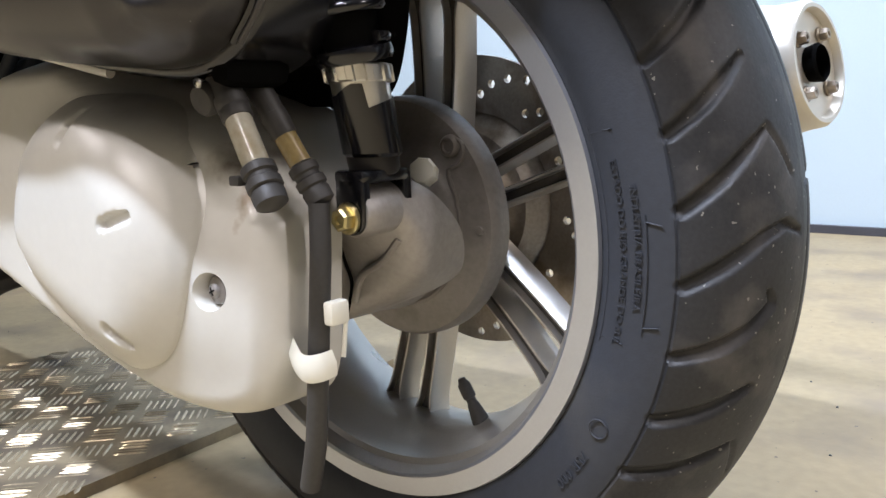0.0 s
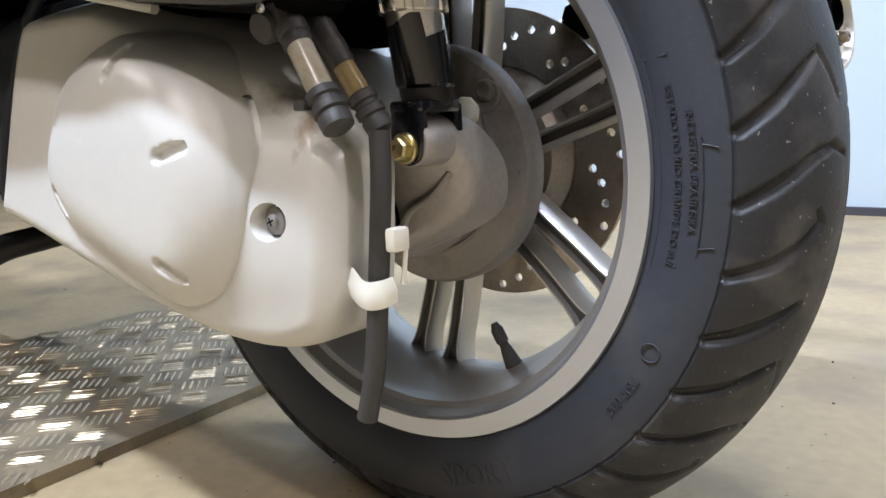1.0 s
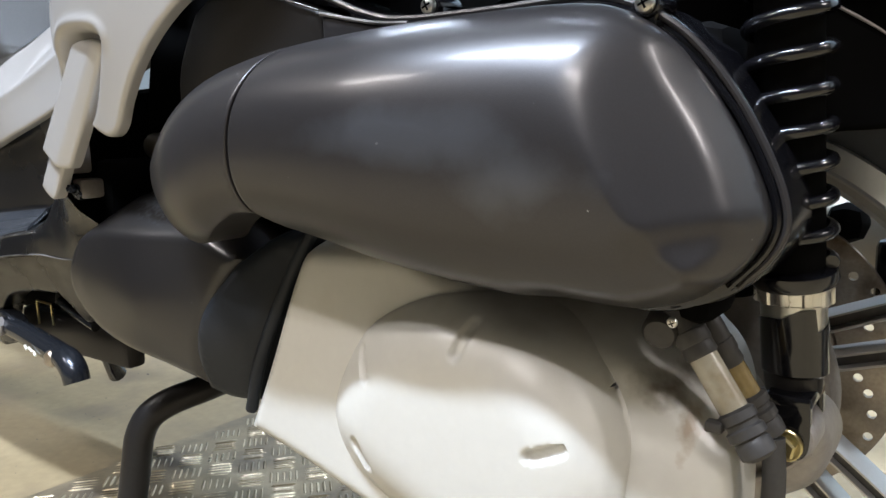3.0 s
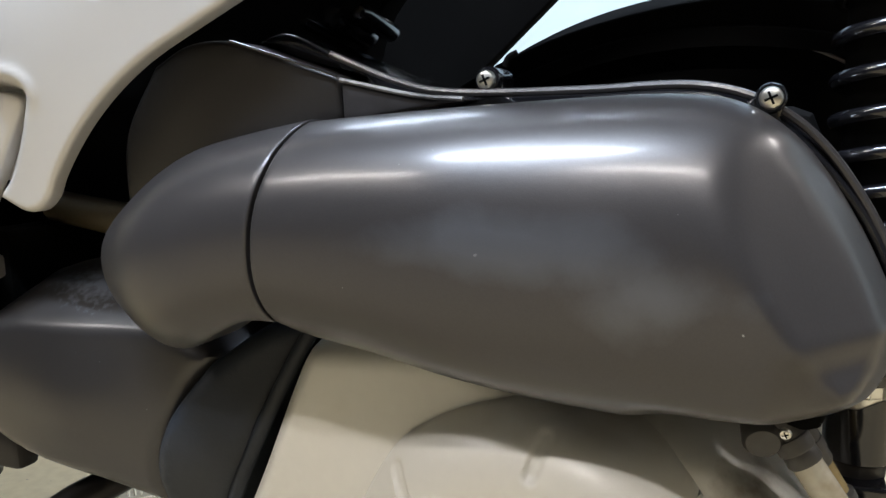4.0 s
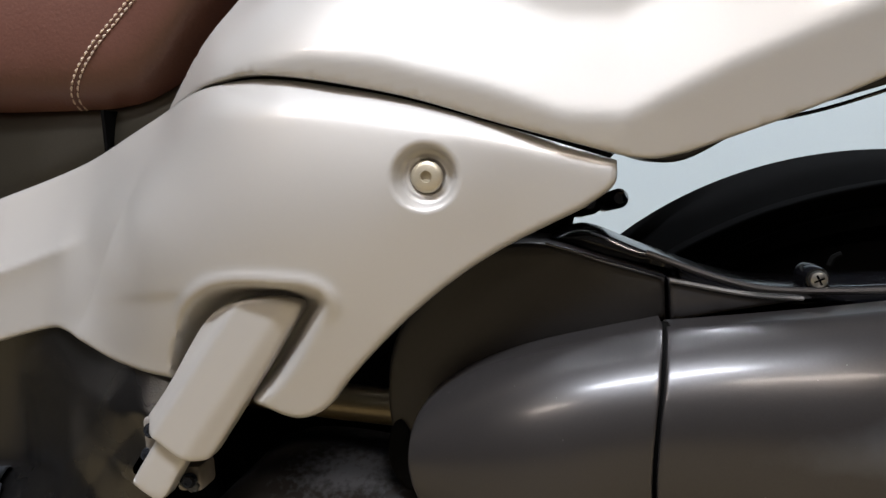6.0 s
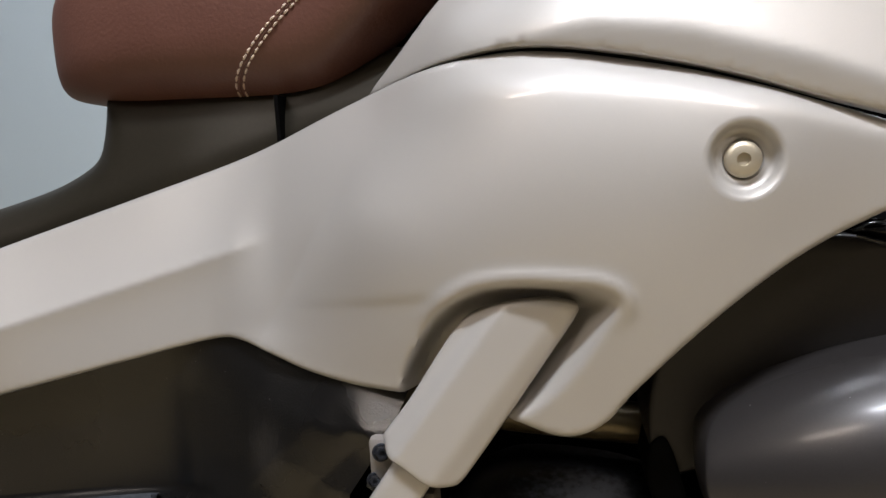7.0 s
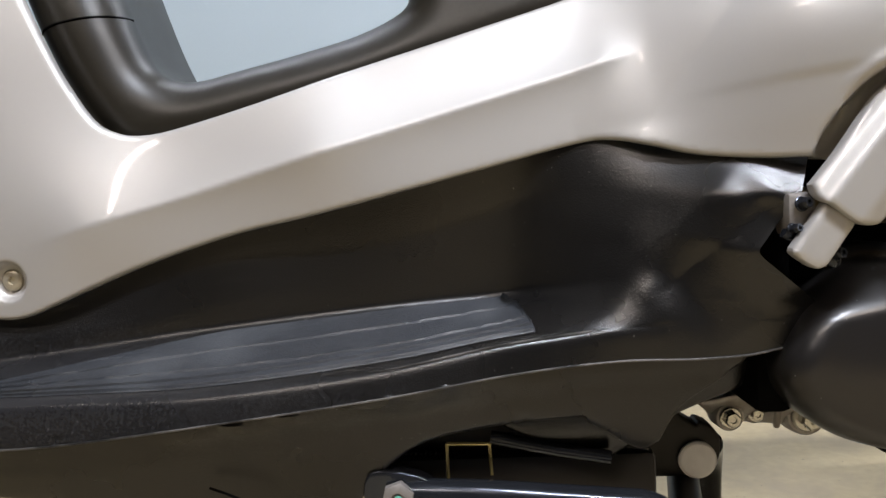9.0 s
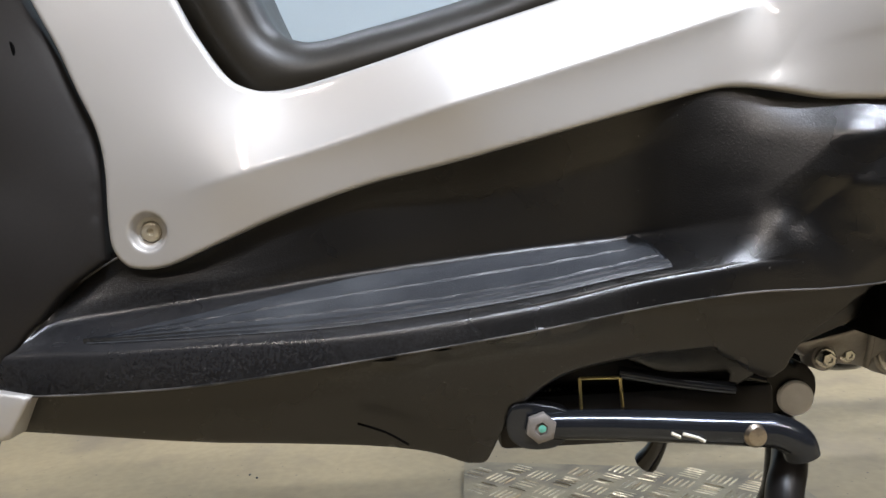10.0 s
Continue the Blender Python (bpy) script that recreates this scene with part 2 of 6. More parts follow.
def shell_mesh(poly, depth, step=0.006, roll=0.004, drop=None, skirt=0.012, holes=(), spots=()):
    """A panel that faces -y: an outline over (x, z), its depth, a rounded rim and a skirt behind it."""
    rings = [np.array(poly, float)] + [np.array(h, float) for h in holes]
    fine_ring = []
    for a, b in zip(rings[0], np.roll(rings[0], -1, 0)):
        k = max(1, int(np.linalg.norm(b - a) / (step * 0.9)))
        fine_ring += [a + (b - a) * i / k for i in range(k)]
    rings[0] = np.array(fine_ring)
    lo, hi = rings[0].min(0), rings[0].max(0)
    gx, gz = np.meshgrid(np.arange(lo[0], hi[0], step), np.arange(lo[1], hi[1], step))
    gx = gx + (np.arange(gx.shape[0]) % 2)[:, None] * step * 0.5
    pts = np.column_stack([gx.ravel(), gz.ravel()])
    keep = inside(pts, rings[0])
    for h in rings[1:]:
        keep &= ~inside(pts, h)
    pts = pts[keep]
    for r in rings:
        pts = pts[edge_distance(pts, r) > max(step * 0.45, min(roll * 1.25, step * 1.6))]
    extra = []
    if roll:
        for f in ((0.1, 0.35, 1.0) if roll < step * 2.5 else (0.02, 0.07, 0.16, 0.3)):
            r = rings[0]
            t = np.roll(r, -1, 0) - np.roll(r, 1, 0)
            nrm = np.column_stack([-t[:, 1], t[:, 0]]) / (np.linalg.norm(t, axis=1)[:, None] + 1e-9)
            area = 0.5 * np.sum(r[:, 0] * np.roll(r[:, 1], -1) - np.roll(r[:, 0], -1) * r[:, 1])
            q = r + nrm * np.sign(area) * roll * f
            q = q[inside(q, r)]
            extra.append(q[edge_distance(q, r) > roll * f * 0.9])
    for cx, cz, radii in spots:
        pts = pts[np.hypot(pts[:, 0] - cx, pts[:, 1] - cz) > max(radii) + 0.001]
        for r in radii:
            k = max(12, int(r * 2 * math.pi / 0.0012))
            extra.append(np.array([(cx + r * math.cos(2 * math.pi * i / k), cz + r * math.sin(2 * math.pi * i / k)) for i in range(k)]))
    allp = np.vstack(rings + [pts] + extra)
    edges, base = [], 0
    for r in rings:
        edges += [(base + i, base + (i + 1) % len(r)) for i in range(len(r))]
        base += len(r)
    vo, eo, fo, *_ = geometry.delaunay_2d_cdt([Vector(p) for p in allp], edges, [], 0, 1e-5)
    v2 = np.array([tuple(v) for v in vo])
    tri = np.array([tuple(f) for f in fo])
    mid = v2[tri].mean(1)
    ok = inside(mid, rings[0])
    for h in rings[1:]:
        ok &= ~inside(mid, h)
    tri = tri[ok]
    d = np.minimum.reduce([edge_distance(v2, r) for r in rings])
    y = depth(v2[:, 0], v2[:, 1])
    if roll:
        u = np.clip(1 - d / roll, 0, 1)
        y = y + (roll if drop is None else drop) * (1 - np.sqrt(np.clip(1 - u * u, 0, 1)))
    verts = [(a, b, c) for a, b, c in zip(v2[:, 0], y, v2[:, 1])]
    a, b, c = v2[tri[:, 0]], v2[tri[:, 1]], v2[tri[:, 2]]
    ccw = ((b[:, 0] - a[:, 0]) * (c[:, 1] - a[:, 1]) - (b[:, 1] - a[:, 1]) * (c[:, 0] - a[:, 0])) > 0
    faces = [tuple(t) if k else tuple(t[::-1]) for t, k in zip(tri, ccw)]
    seen = {}
    for f in faces:
        for i, j in zip(f, f[1:] + f[:1]):
            seen[(i, j)] = True
    rim = [(i, j) for (i, j) in seen if (j, i) not in seen]
    back = {}
    for i, j in rim:
        for q in (i, j):
            if q not in back:
                back[q] = len(verts)
                verts.append((verts[q][0], verts[q][1] + skirt, verts[q][2]))
    faces += [(j, i, back[i], back[j]) for i, j in rim]
    return verts, faces


def shell(name, poly, depth, material, parent, label="", step=0.006, roll=0.004, drop=None, skirt=0.012, holes=(), angle=50, spots=()):
    v, f = shell_mesh(poly, depth, step, roll, drop, skirt, holes, spots)
    return part(name, v, f, material, parent, label, angle=angle)


def grid_faces(rows, cols, wrap_r=False, wrap_c=False, base=0):
    f = []
    for i in range(rows if wrap_r else rows - 1):
        for j in range(cols if wrap_c else cols - 1):
            a, b = i * cols + j, i * cols + (j + 1) % cols
            c, d = ((i + 1) % rows) * cols + (j + 1) % cols, ((i + 1) % rows) * cols + j
            f.append((base + a, base + b, base + c, base + d))
    return f


def lathe_mesh(profile, n=64, origin=(0, 0, 0), axis=(0, -1, 0), caps=True):
    """Turns (radius, along) about an axis through the origin."""
    q = Vector((0, 0, 1)).rotation_difference(Vector(axis)).to_matrix()
    v = []
    for r, s in profile:
        for k in range(n):
            t = 2 * math.pi * k / n
            v.append(tuple(Vector(origin) + q @ Vector((r * math.cos(t), r * math.sin(t), s))))
    f = [g[::-1] for g in grid_faces(len(profile), n, False, True)]
    f = [g[::-1] for g in f]
    if caps:
        if profile[0][0] > 1e-4:
            f.append(tuple(range(n))[::-1])
        if profile[-1][0] > 1e-4:
            f.append(tuple((len(profile) - 1) * n + k for k in range(n)))
    return v, f


def lathe(name, profile, origin, axis, material, parent, label="", n=48, caps=True, angle=35):
    v, f = lathe_mesh(profile, n, origin, axis, caps)
    return part(name, v, f, material, parent, label, angle=angle)


def sweep_mesh(path, radius, n=14, flat_y=1.0):
    p = np.array(path, float)
    rad = np.full(len(p), radius, float) if np.isscalar(radius) else np.interp(np.linspace(0, 1, len(p)), np.linspace(0, 1, len(radius)), radius)
    t = np.gradient(p, axis=0)
    t /= np.linalg.norm(t, axis=1)[:, None] + 1e-12
    ref = np.array([0, 1, 0]) if abs(t[0][1]) < 0.9 else np.array([1, 0, 0])
    v, u = [], ref - t[0] * (ref @ t[0])
    for i in range(len(p)):
        u = u - t[i] * (u @ t[i])
        u /= np.linalg.norm(u)
        w = np.cross(t[i], u)
        for k in range(n):
            a = 2 * math.pi * k / n
            v.append(p[i] + rad[i] * (flat_y * math.cos(a) * u + math.sin(a) * w))
    f = grid_faces(len(p), n, False, True)
    f.append(tuple(range(n))[::-1])
    f.append(tuple((len(p) - 1) * n + k for k in range(n)))
    return v, f


def sweep(name, path, radius, material, parent, label="", n=14, flat_y=1.0):
    v, f = sweep_mesh(path, radius, n, flat_y)
    return part(name, v, f, material, parent, label)


def joined(*meshes):
    v, f = [], []
    for mv, mf in meshes:
        b = len(v)
        v += [tuple(p) for p in mv]
        f += [tuple(i + b for i in g) for g in mf]
    return v, f


def box_mesh(lo, hi, bevel=0.0):
    bm = bmesh.new()
    bmesh.ops.create_cube(bm, size=1)
    for v in bm.verts:
        v.co = Vector([lo[i] + (v.co[i] + 0.5) * (hi[i] - lo[i]) for i in range(3)])
    if bevel:
        bmesh.ops.bevel(bm, geom=list(bm.edges), offset=bevel, segments=2, affect="EDGES", profile=0.5)
    bm.verts.index_update()
    out = [tuple(v.co) for v in bm.verts], [tuple(v.index for v in f.verts) for f in bm.faces]
    bm.free()
    return out


def box(name, lo, hi, material, parent=None, label="", bevel=0.0):
    return part(name, *box_mesh(lo, hi, bevel), material, parent, label)


def hex_mesh(origin, axis, r, h, washer=0.0):
    """A hexagon bolt head with a chamfer, on a washer."""
    q = Vector((0, 0, 1)).rotation_difference(Vector(axis)).to_matrix()
    v = []
    for rr, s in ((r, 0), (r, h * 0.8), (r * 0.82, h), (r * 0.45, h), (r * 0.38, h * 0.75)):
        for k in range(6):
            a = math.pi / 3 * k + 0.3
            v.append(tuple(Vector(origin) + q @ Vector((rr * math.cos(a), rr * math.sin(a), s + washer * 0.25))))
    f = grid_faces(5, 6, False, True) + [tuple(24 + k for k in range(6))]
    if washer:
        return joined((v, f), lathe_mesh([(washer, 0), (washer, washer * 0.2), (washer * 0.9, washer * 0.28), (0.0, washer * 0.28)], 20, origin, axis))
    return v, f


def socket_bolt_mesh(origin, axis, r, h):
    return lathe_mesh([(r, 0), (r, h * 0.45), (r * 0.93, h * 0.75), (r * 0.7, h), (r * 0.36, h * 1.04), (r * 0.33, h * 0.5), (0.0001, h * 0.45)], 28, origin, axis)


def cross_screw(parent, origin, axis, r, material=None):
    head = lathe("screw", [(r, 0), (r, r * 0.3), (r * 0.85, r * 0.55), (r * 0.5, r * 0.7), (0.0001, r * 0.74)], origin, axis, material or STEEL, parent, "steel cross-head screw", n=24)
    q = Vector((0, 0, 1)).rotation_difference(Vector(axis)).to_matrix()
    ms = []
    for a in (0.4, 0.4 + math.pi / 2):
        v, f = box_mesh((-r * 0.58, -r * 0.11, r * 0.5), (r * 0.58, r * 0.11, r * 0.78))
        rot = Matrix.Rotation(a, 3, "Z")
        ms.append(([tuple(Vector(origin) + q @ (rot @ Vector(p))) for p in v], f))
    part("cross_slot", *joined(*ms), BLACK, head)
    return head


def smoothstep(x, a, b):
    t = np.clip((x - a) / (b - a), 0, 1)
    return t * t * (3 - 2 * t)


# ---- setting ----
FLOOR = 0.003

def setting(name, lo, hi, material, label, category):
    return tagged(box(name, lo, hi, material), label, category, kind="structure")


setting("floor", (-4.2, -3.6, -0.12), (4.2, 1.95, FLOOR), FLOORM, "beige dusty concrete floor", "floor")
setting("wall_north", (-4.2, 1.87, FLOOR), (4.2, 1.99, CEIL), WALLM, "plain pale blue painted wall", "wall")
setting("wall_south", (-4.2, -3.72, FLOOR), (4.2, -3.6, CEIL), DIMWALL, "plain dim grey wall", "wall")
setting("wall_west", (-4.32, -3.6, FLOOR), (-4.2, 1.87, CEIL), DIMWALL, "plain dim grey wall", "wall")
setting("wall_east", (4.2, -3.6, FLOOR), (4.32, 1.87, CEIL), GREYWALL, "plain beige-grey wall", "wall")
setting("ceiling", (-4.2, -3.6, CEIL), (4.2, 1.95, CEIL + 0.1), CEILM, "plain grey ceiling", "ceiling")
setting("baseboard", (-4.2, 1.852, FLOOR), (4.2, 1.87, FLOOR + 0.022), BASEM, "thin dark strip along the foot of the wall", "baseboard")


def ceiling_lamp(tone):
    lamp = new("ceiling_lamp")
    part("housing", *box_mesh((-0.62, -0.07, -0.035), (0.62, 0.07, 0.0), 0.004), CEILM, lamp)
    for y in (-0.035, 0.035):
        v, f = sweep_mesh([(-0.6, y, -0.05), (0.6, y, -0.05)], 0.014, 12)
        part("lamp_tube", v, f, GLOW[tone], lamp, "lit white lamp tube")
    return tagged(lamp, "unseen white twin-tube ceiling lamp, lit", "lamp", "ceiling lamps")


for _x, _y, _power, _tone in LAMPS:
    ceiling_lamp(_tone).location = (_x, _y, CEIL)
    _d = bpy.data.lights.new("tube_light", "AREA")
    _d.shape, _d.size, _d.size_y, _d.energy = "RECTANGLE", 1.2, 0.10, _power
    _d.color = _tone
    new("tube_light", _d).matrix_world = look((_x, _y, CEIL - 0.07), (_x, _y, 0))


def tread_plate():
    top = FLOOR + 0.012
    corners = np.array([(-0.80, -0.62), (-0.262, -0.62), (-0.335, 0.31), (-0.765, 0.41)])
    plate = new("tread_plate")
    plate.location = (-0.55, -0.1, FLOOR)
    o = Vector(plate.location)
    v = [tuple(Vector((*c, z)) - o) for z in (FLOOR, top) for c in corners]
    part("sheet", v, [(3, 2, 1, 0), (4, 5, 6, 7), (0, 1, 5, 4), (1, 2, 6, 5), (2, 3, 7, 6), (3, 0, 4, 7)], PLATE, plate, smooth=False)
    BAR = ((-0.0172, 0, -0.0002), (-0.0105, -0.0021, -0.0002), (0.0105, -0.0021, -0.0002), (0.0172, 0, -0.0002), (0.0105, 0.0021, -0.0002),
           (-0.0105, 0.0021, -0.0002), (-0.0112, 0, 0.0014), (0.0112, 0, 0.0014))
    BAR_FACES = ((0, 1, 6), (1, 2, 7, 6), (2, 3, 7), (3, 4, 7), (4, 5, 6, 7), (5, 0, 6))
    bar_mesh = bpy.data.meshes.new("tread_bar")
    bar_mesh.from_pydata(BAR, [], BAR_FACES)
    bar_mesh.materials.append(BARS)
    v, f = [], []
    pitch = 0.0415
    wear = np.random.default_rng(11)
    turn = Matrix.Rotation(radians(47.5), 2)
    for i in range(-27, 28):
        for j in range(-27, 28):
            cx, cy = turn @ Vector((pitch * i, pitch * j))
            cx, cy = cx - 0.55, cy - 0.1
            q = np.array([(cx, cy)])
            if not inside(q, corners)[0] or edge_distance(q, corners)[0] < 0.012:
                continue
            a = radians(47.5 if (i + j) % 2 else -42.5)
            c, s = math.cos(a), math.sin(a)
            near = -0.16 < cy < 0.06 and -0.72 < cx < -0.34
            for k in (-2, -1, 0, 1, 2):
                w = k * 0.0079
                lean = Matrix.Rotation(wear.uniform(-0.24, 0.24), 4, "X") @ Matrix.Diagonal((wear.uniform(0.86, 1.04), wear.uniform(0.8, 1.15), wear.uniform(0.35, 1.2), 1))
                if near:
                    bar = new("tread_bar", bar_mesh)
                    bar.parent = plate
                    bar.matrix_local = Matrix.Translation((cx - s * w - o.x, cy + c * w - o.y, top - o.z)) @ Matrix.Rotation(a, 4, "Z") @ lean
                    continue
                base = len(v)
                for px, py, pz in (lean @ Vector(p) for p in BAR):
                    v.append((cx + c * px - s * (w + py) - o.x, cy + s * px + c * (w + py) - o.y, top + pz - o.z))
                f += [tuple(base + m for m in g) for g in BAR_FACES]
    tread = part("raised_tread", v, f, BARS, plate, "raised five-bar tread pattern", smooth=False)
    tread["kind"] = "stuff"
    return tagged(plate, "aluminium five-bar tread plate lying on the concrete floor", "metal plate")


tread_plate()


def floor_grit():
    """Crumbs of dirt lying on the concrete."""
    rng = np.random.default_rng(5)
    ms = []
    for _ in range(90):
        x, y, r = rng.uniform(-1.3, 0.75), rng.uniform(-0.5, 1.7), rng.uniform(0.0008, 0.0024)
        if -0.78 < x < -0.3 and y < 0.5:
            continue
        v, f = lathe_mesh([(r * 0.8, -0.0002), (r, r * 0.3), (r * 0.5, r * 0.8), (0.0001, r * 0.85)], 6, (x, y, FLOOR), (0, 0, 1))
        v = [(a + rng.uniform(-0.3, 0.3) * r, b + rng.uniform(-0.3, 0.3) * r, c) for a, b, c in v]
        ms.append((v, f))
    grit = part("floor_grit", *joined(*ms), BASEM)
    tagged(grit, "scattered dark crumbs of dirt on the concrete floor", "dirt", kind="stuff")


floor_grit()


# ---- scooter ----
scooter = tagged(new("scooter"), "pearl white scooter with brown seat on its centre stand", "scooter")
AX = Vector((-0.003, 0.0, 0.2645))
LEAN = Matrix.Translation(AX) @ Matrix.Rotation(radians(2.0), 4, "X")


def wheel_space(v):
    return [tuple(LEAN @ Vector(p)) for p in v]


def tyre():
    half = [(-0.050, 0.187), (-0.0575, 0.194), (-0.0635, 0.206), (-0.0660, 0.219), (-0.0655, 0.231), (-0.0615, 0.2425),
            (-0.053, 0.2545), (-0.041, 0.265), (-0.026, 0.273), (-0.012, 0.2765), (0.0, 0.2775)]
    left = curve(half, 12)
    prof = np.vstack([left, left[-2::-1] * [-1, 1]])
    s = np.concatenate([[0], np.cumsum(np.linalg.norm(np.diff(prof, axis=0), axis=1))])
    s -= s[len(s) // 2]
    want = np.concatenate([np.linspace(s[0], -0.09, 20)[:-1], np.arange(-0.09, 0.0901, 0.0013), np.linspace(0.092, s[-1], 8)])
    yy, rr = np.interp(want, s, prof[:, 0]), np.interp(want, s, prof[:, 1])
    nt = 1440
    th = np.arange(nt) * 2 * math.pi / nt
    S, T = np.meshgrid(want, th)
    cut = np.zeros_like(S)

    def groove(path, widths, deep):
        for (s1, a1, w1), (s2, a2, w2) in zip([(*p, w) for p, w in zip(path, widths)][:-1], [(*p, w) for p, w in zip(path, widths)][1:]):
            mid = radians((a1 + a2) / 2)
            k0 = int((mid - 0.14) / (2 * math.pi) * nt)
            rows = np.arange(k0, k0 + int(0.28 / (2 * math.pi) * nt) + 1) % nt
            aa = (T[rows] - mid + math.pi) % (2 * math.pi) - math.pi
            X, Y = S[rows], aa * 0.25
            p, q = np.array([s1, (radians(a1) - mid) * 0.25]), np.array([s2, (radians(a2) - mid) * 0.25])
            d = q - p
            t = np.clip(((X - p[0]) * d[0] + (Y - p[1]) * d[1]) / (d @ d), 0, 1)
            dist = np.hypot(X - p[0] - t * d[0], Y - p[1] - t * d[1])
            w = w1 + (w2 - w1) * t
            cut[rows] = np.maximum(cut[rows], deep * np.clip((w - dist) / 0.0032 + 0.5, 0, 1))

    kinds = [([(-0.077, 0), (-0.058, 2.6), (-0.040, 5.4), (-0.028, 7.2)], [0.0030, 0.0034, 0.0026, 0.0008]),
             ([(-0.077, 0), (-0.058, 2.2), (-0.042, 4.4), (-0.030, 6.2)], [0.0030, 0.0036, 0.0030, 0.0008]),
             ([(-0.077, 0), (-0.056, 2.0), (-0.040, 4.2), (-0.028, 6.8), (-0.031, 8.2)], [0.0028, 0.0032, 0.0026, 0.0016, 0.0006]),
             ([(-0.077, 0), (-0.056, 2.6), (-0.036, 5.2), (-0.020, 6.2), (-0.006, 5.0)], [0.0030, 0.0034, 0.0026, 0.0016, 0.0006])]
    n = 40
    for k in range(n):
        path, w = kinds[k % 4]
        a0 = k * 360 / n - 30.4
        groove([(p, a0 + a) for p, a in path], w, 0.0042)
        groove([(-p, a0 + 180 / n + a) for p, a in path], w, 0.0042)
        if k % 4 == 0:
            groove([(-0.026, a0 + 7.4), (-0.018, a0 + 4.8), (-0.012, a0 + 2.2)], [0.0012, 0.0011, 0.0005], 0.002)
    for k in range(72):
        a = k * 5.0
        groove([(0.008 + 0.004 * math.sin(radians(a * 8)), a), (0.008 + 0.004 * math.sin(radians((a + 5) * 8)), a + 5)], [0.0008, 0.0008], 0.0015)
    dy, dr = np.gradient(yy), np.gradient(rr)
    ln = np.hypot(dy, dr)
    ny, nr = dr / ln, -dy / ln
    ny, nr = -ny, -nr
    step_up = -0.0009 * smoothstep(np.abs(want), 0.0790, 0.0800) - 0.0012 * np.clip(1 - np.abs(np.abs(want) - 0.0795) / 0.0011, 0, 1)
    verts = []
    for j in range(nt):
        c, sn = math.cos(th[j]), math.sin(th[j])
        inn = cut[j] - step_up
        r = rr - inn * np.abs(nr)
        y = yy - inn * np.sign(yy) * np.abs(ny)
        verts += [(r[i] * c, y[i], r[i] * sn) for i in range(len(want))]
    faces = grid_faces(nt, len(want), True, False)
    ob = part("tyre", wheel_space(verts), [f[::-1] for f in faces], TREAD, scooter, "worn black tyre with curved rain grooves", angle=30)
    ob.data.materials.append(WALLRUB)
    m = len(want) - 1
    edge = [1 if abs((want[i] + want[i + 1]) / 2) > 0.0795 else 0 for i in range(m)]
    ob.data.polygons.foreach_set("material_index", edge * nt)
    return ob


TYRE = tyre()
SIDE_R = np.array([0.187, 0.194, 0.206, 0.219, 0.231, 0.2425])
SIDE_Y = np.array([-0.050, -0.0575, -0.0635, -0.0660, -0.0655, -0.0615])


def arc_text(text, size, radius, middle, flip=False, name="lettering"):
    """Raised letters along an arc of the near sidewall; middle: degrees."""
    data = bpy.data.curves.new("letters", "FONT")
    data.body, data.size, data.align_x, data.extrude, data.resolution_u = text, size, "CENTER", 0.0007, 2
    ob = bpy.data.objects.new("letters", data)
    scene.collection.objects.link(ob)
    me = bpy.data.meshes.new_from_object(ob.evaluated_get(bpy.context.evaluated_depsgraph_get()))
    v, f = [tuple(p.co) for p in me.vertices], [tuple(p.vertices) for p in me.polygons]
    bpy.data.objects.remove(ob)
    out = []
    prof_r = SIDE_R
    prof_y = SIDE_Y
    for x, y, z in v:
        r = radius - y if flip else radius + y
        a = radians(middle) + (x if flip else -x) / radius
        out.append((r * math.cos(a), np.interp(r, prof_r, prof_y) - 0.0001 - z * 0.35, r * math.sin(a)))
    return part(name, wheel_space(out), f, WALLRUB, TYRE, "raised lettering on the tyre wall", smooth=False)


def side_frame(a0, a1, r0, r1):
    """A thin raised open frame on the sidewall."""
    prof_r = SIDE_R
    prof_y = SIDE_Y
    path = [(r1, a0), (r0, a0 + 0.6)] + [(r0, a) for a in np.linspace(a0 + 1.5, a1 - 1.5, 14)] + [(r0, a1 - 0.6), (r1, a1)]
    pts = [(r * math.cos(radians(a)), np.interp(r, prof_r, prof_y), r * math.sin(radians(a))) for r, a in path]
    v, f = sweep_mesh(pts, 0.00045, 6)
    part("raised_frame", wheel_space(v), f, WALLRUB, TYRE)


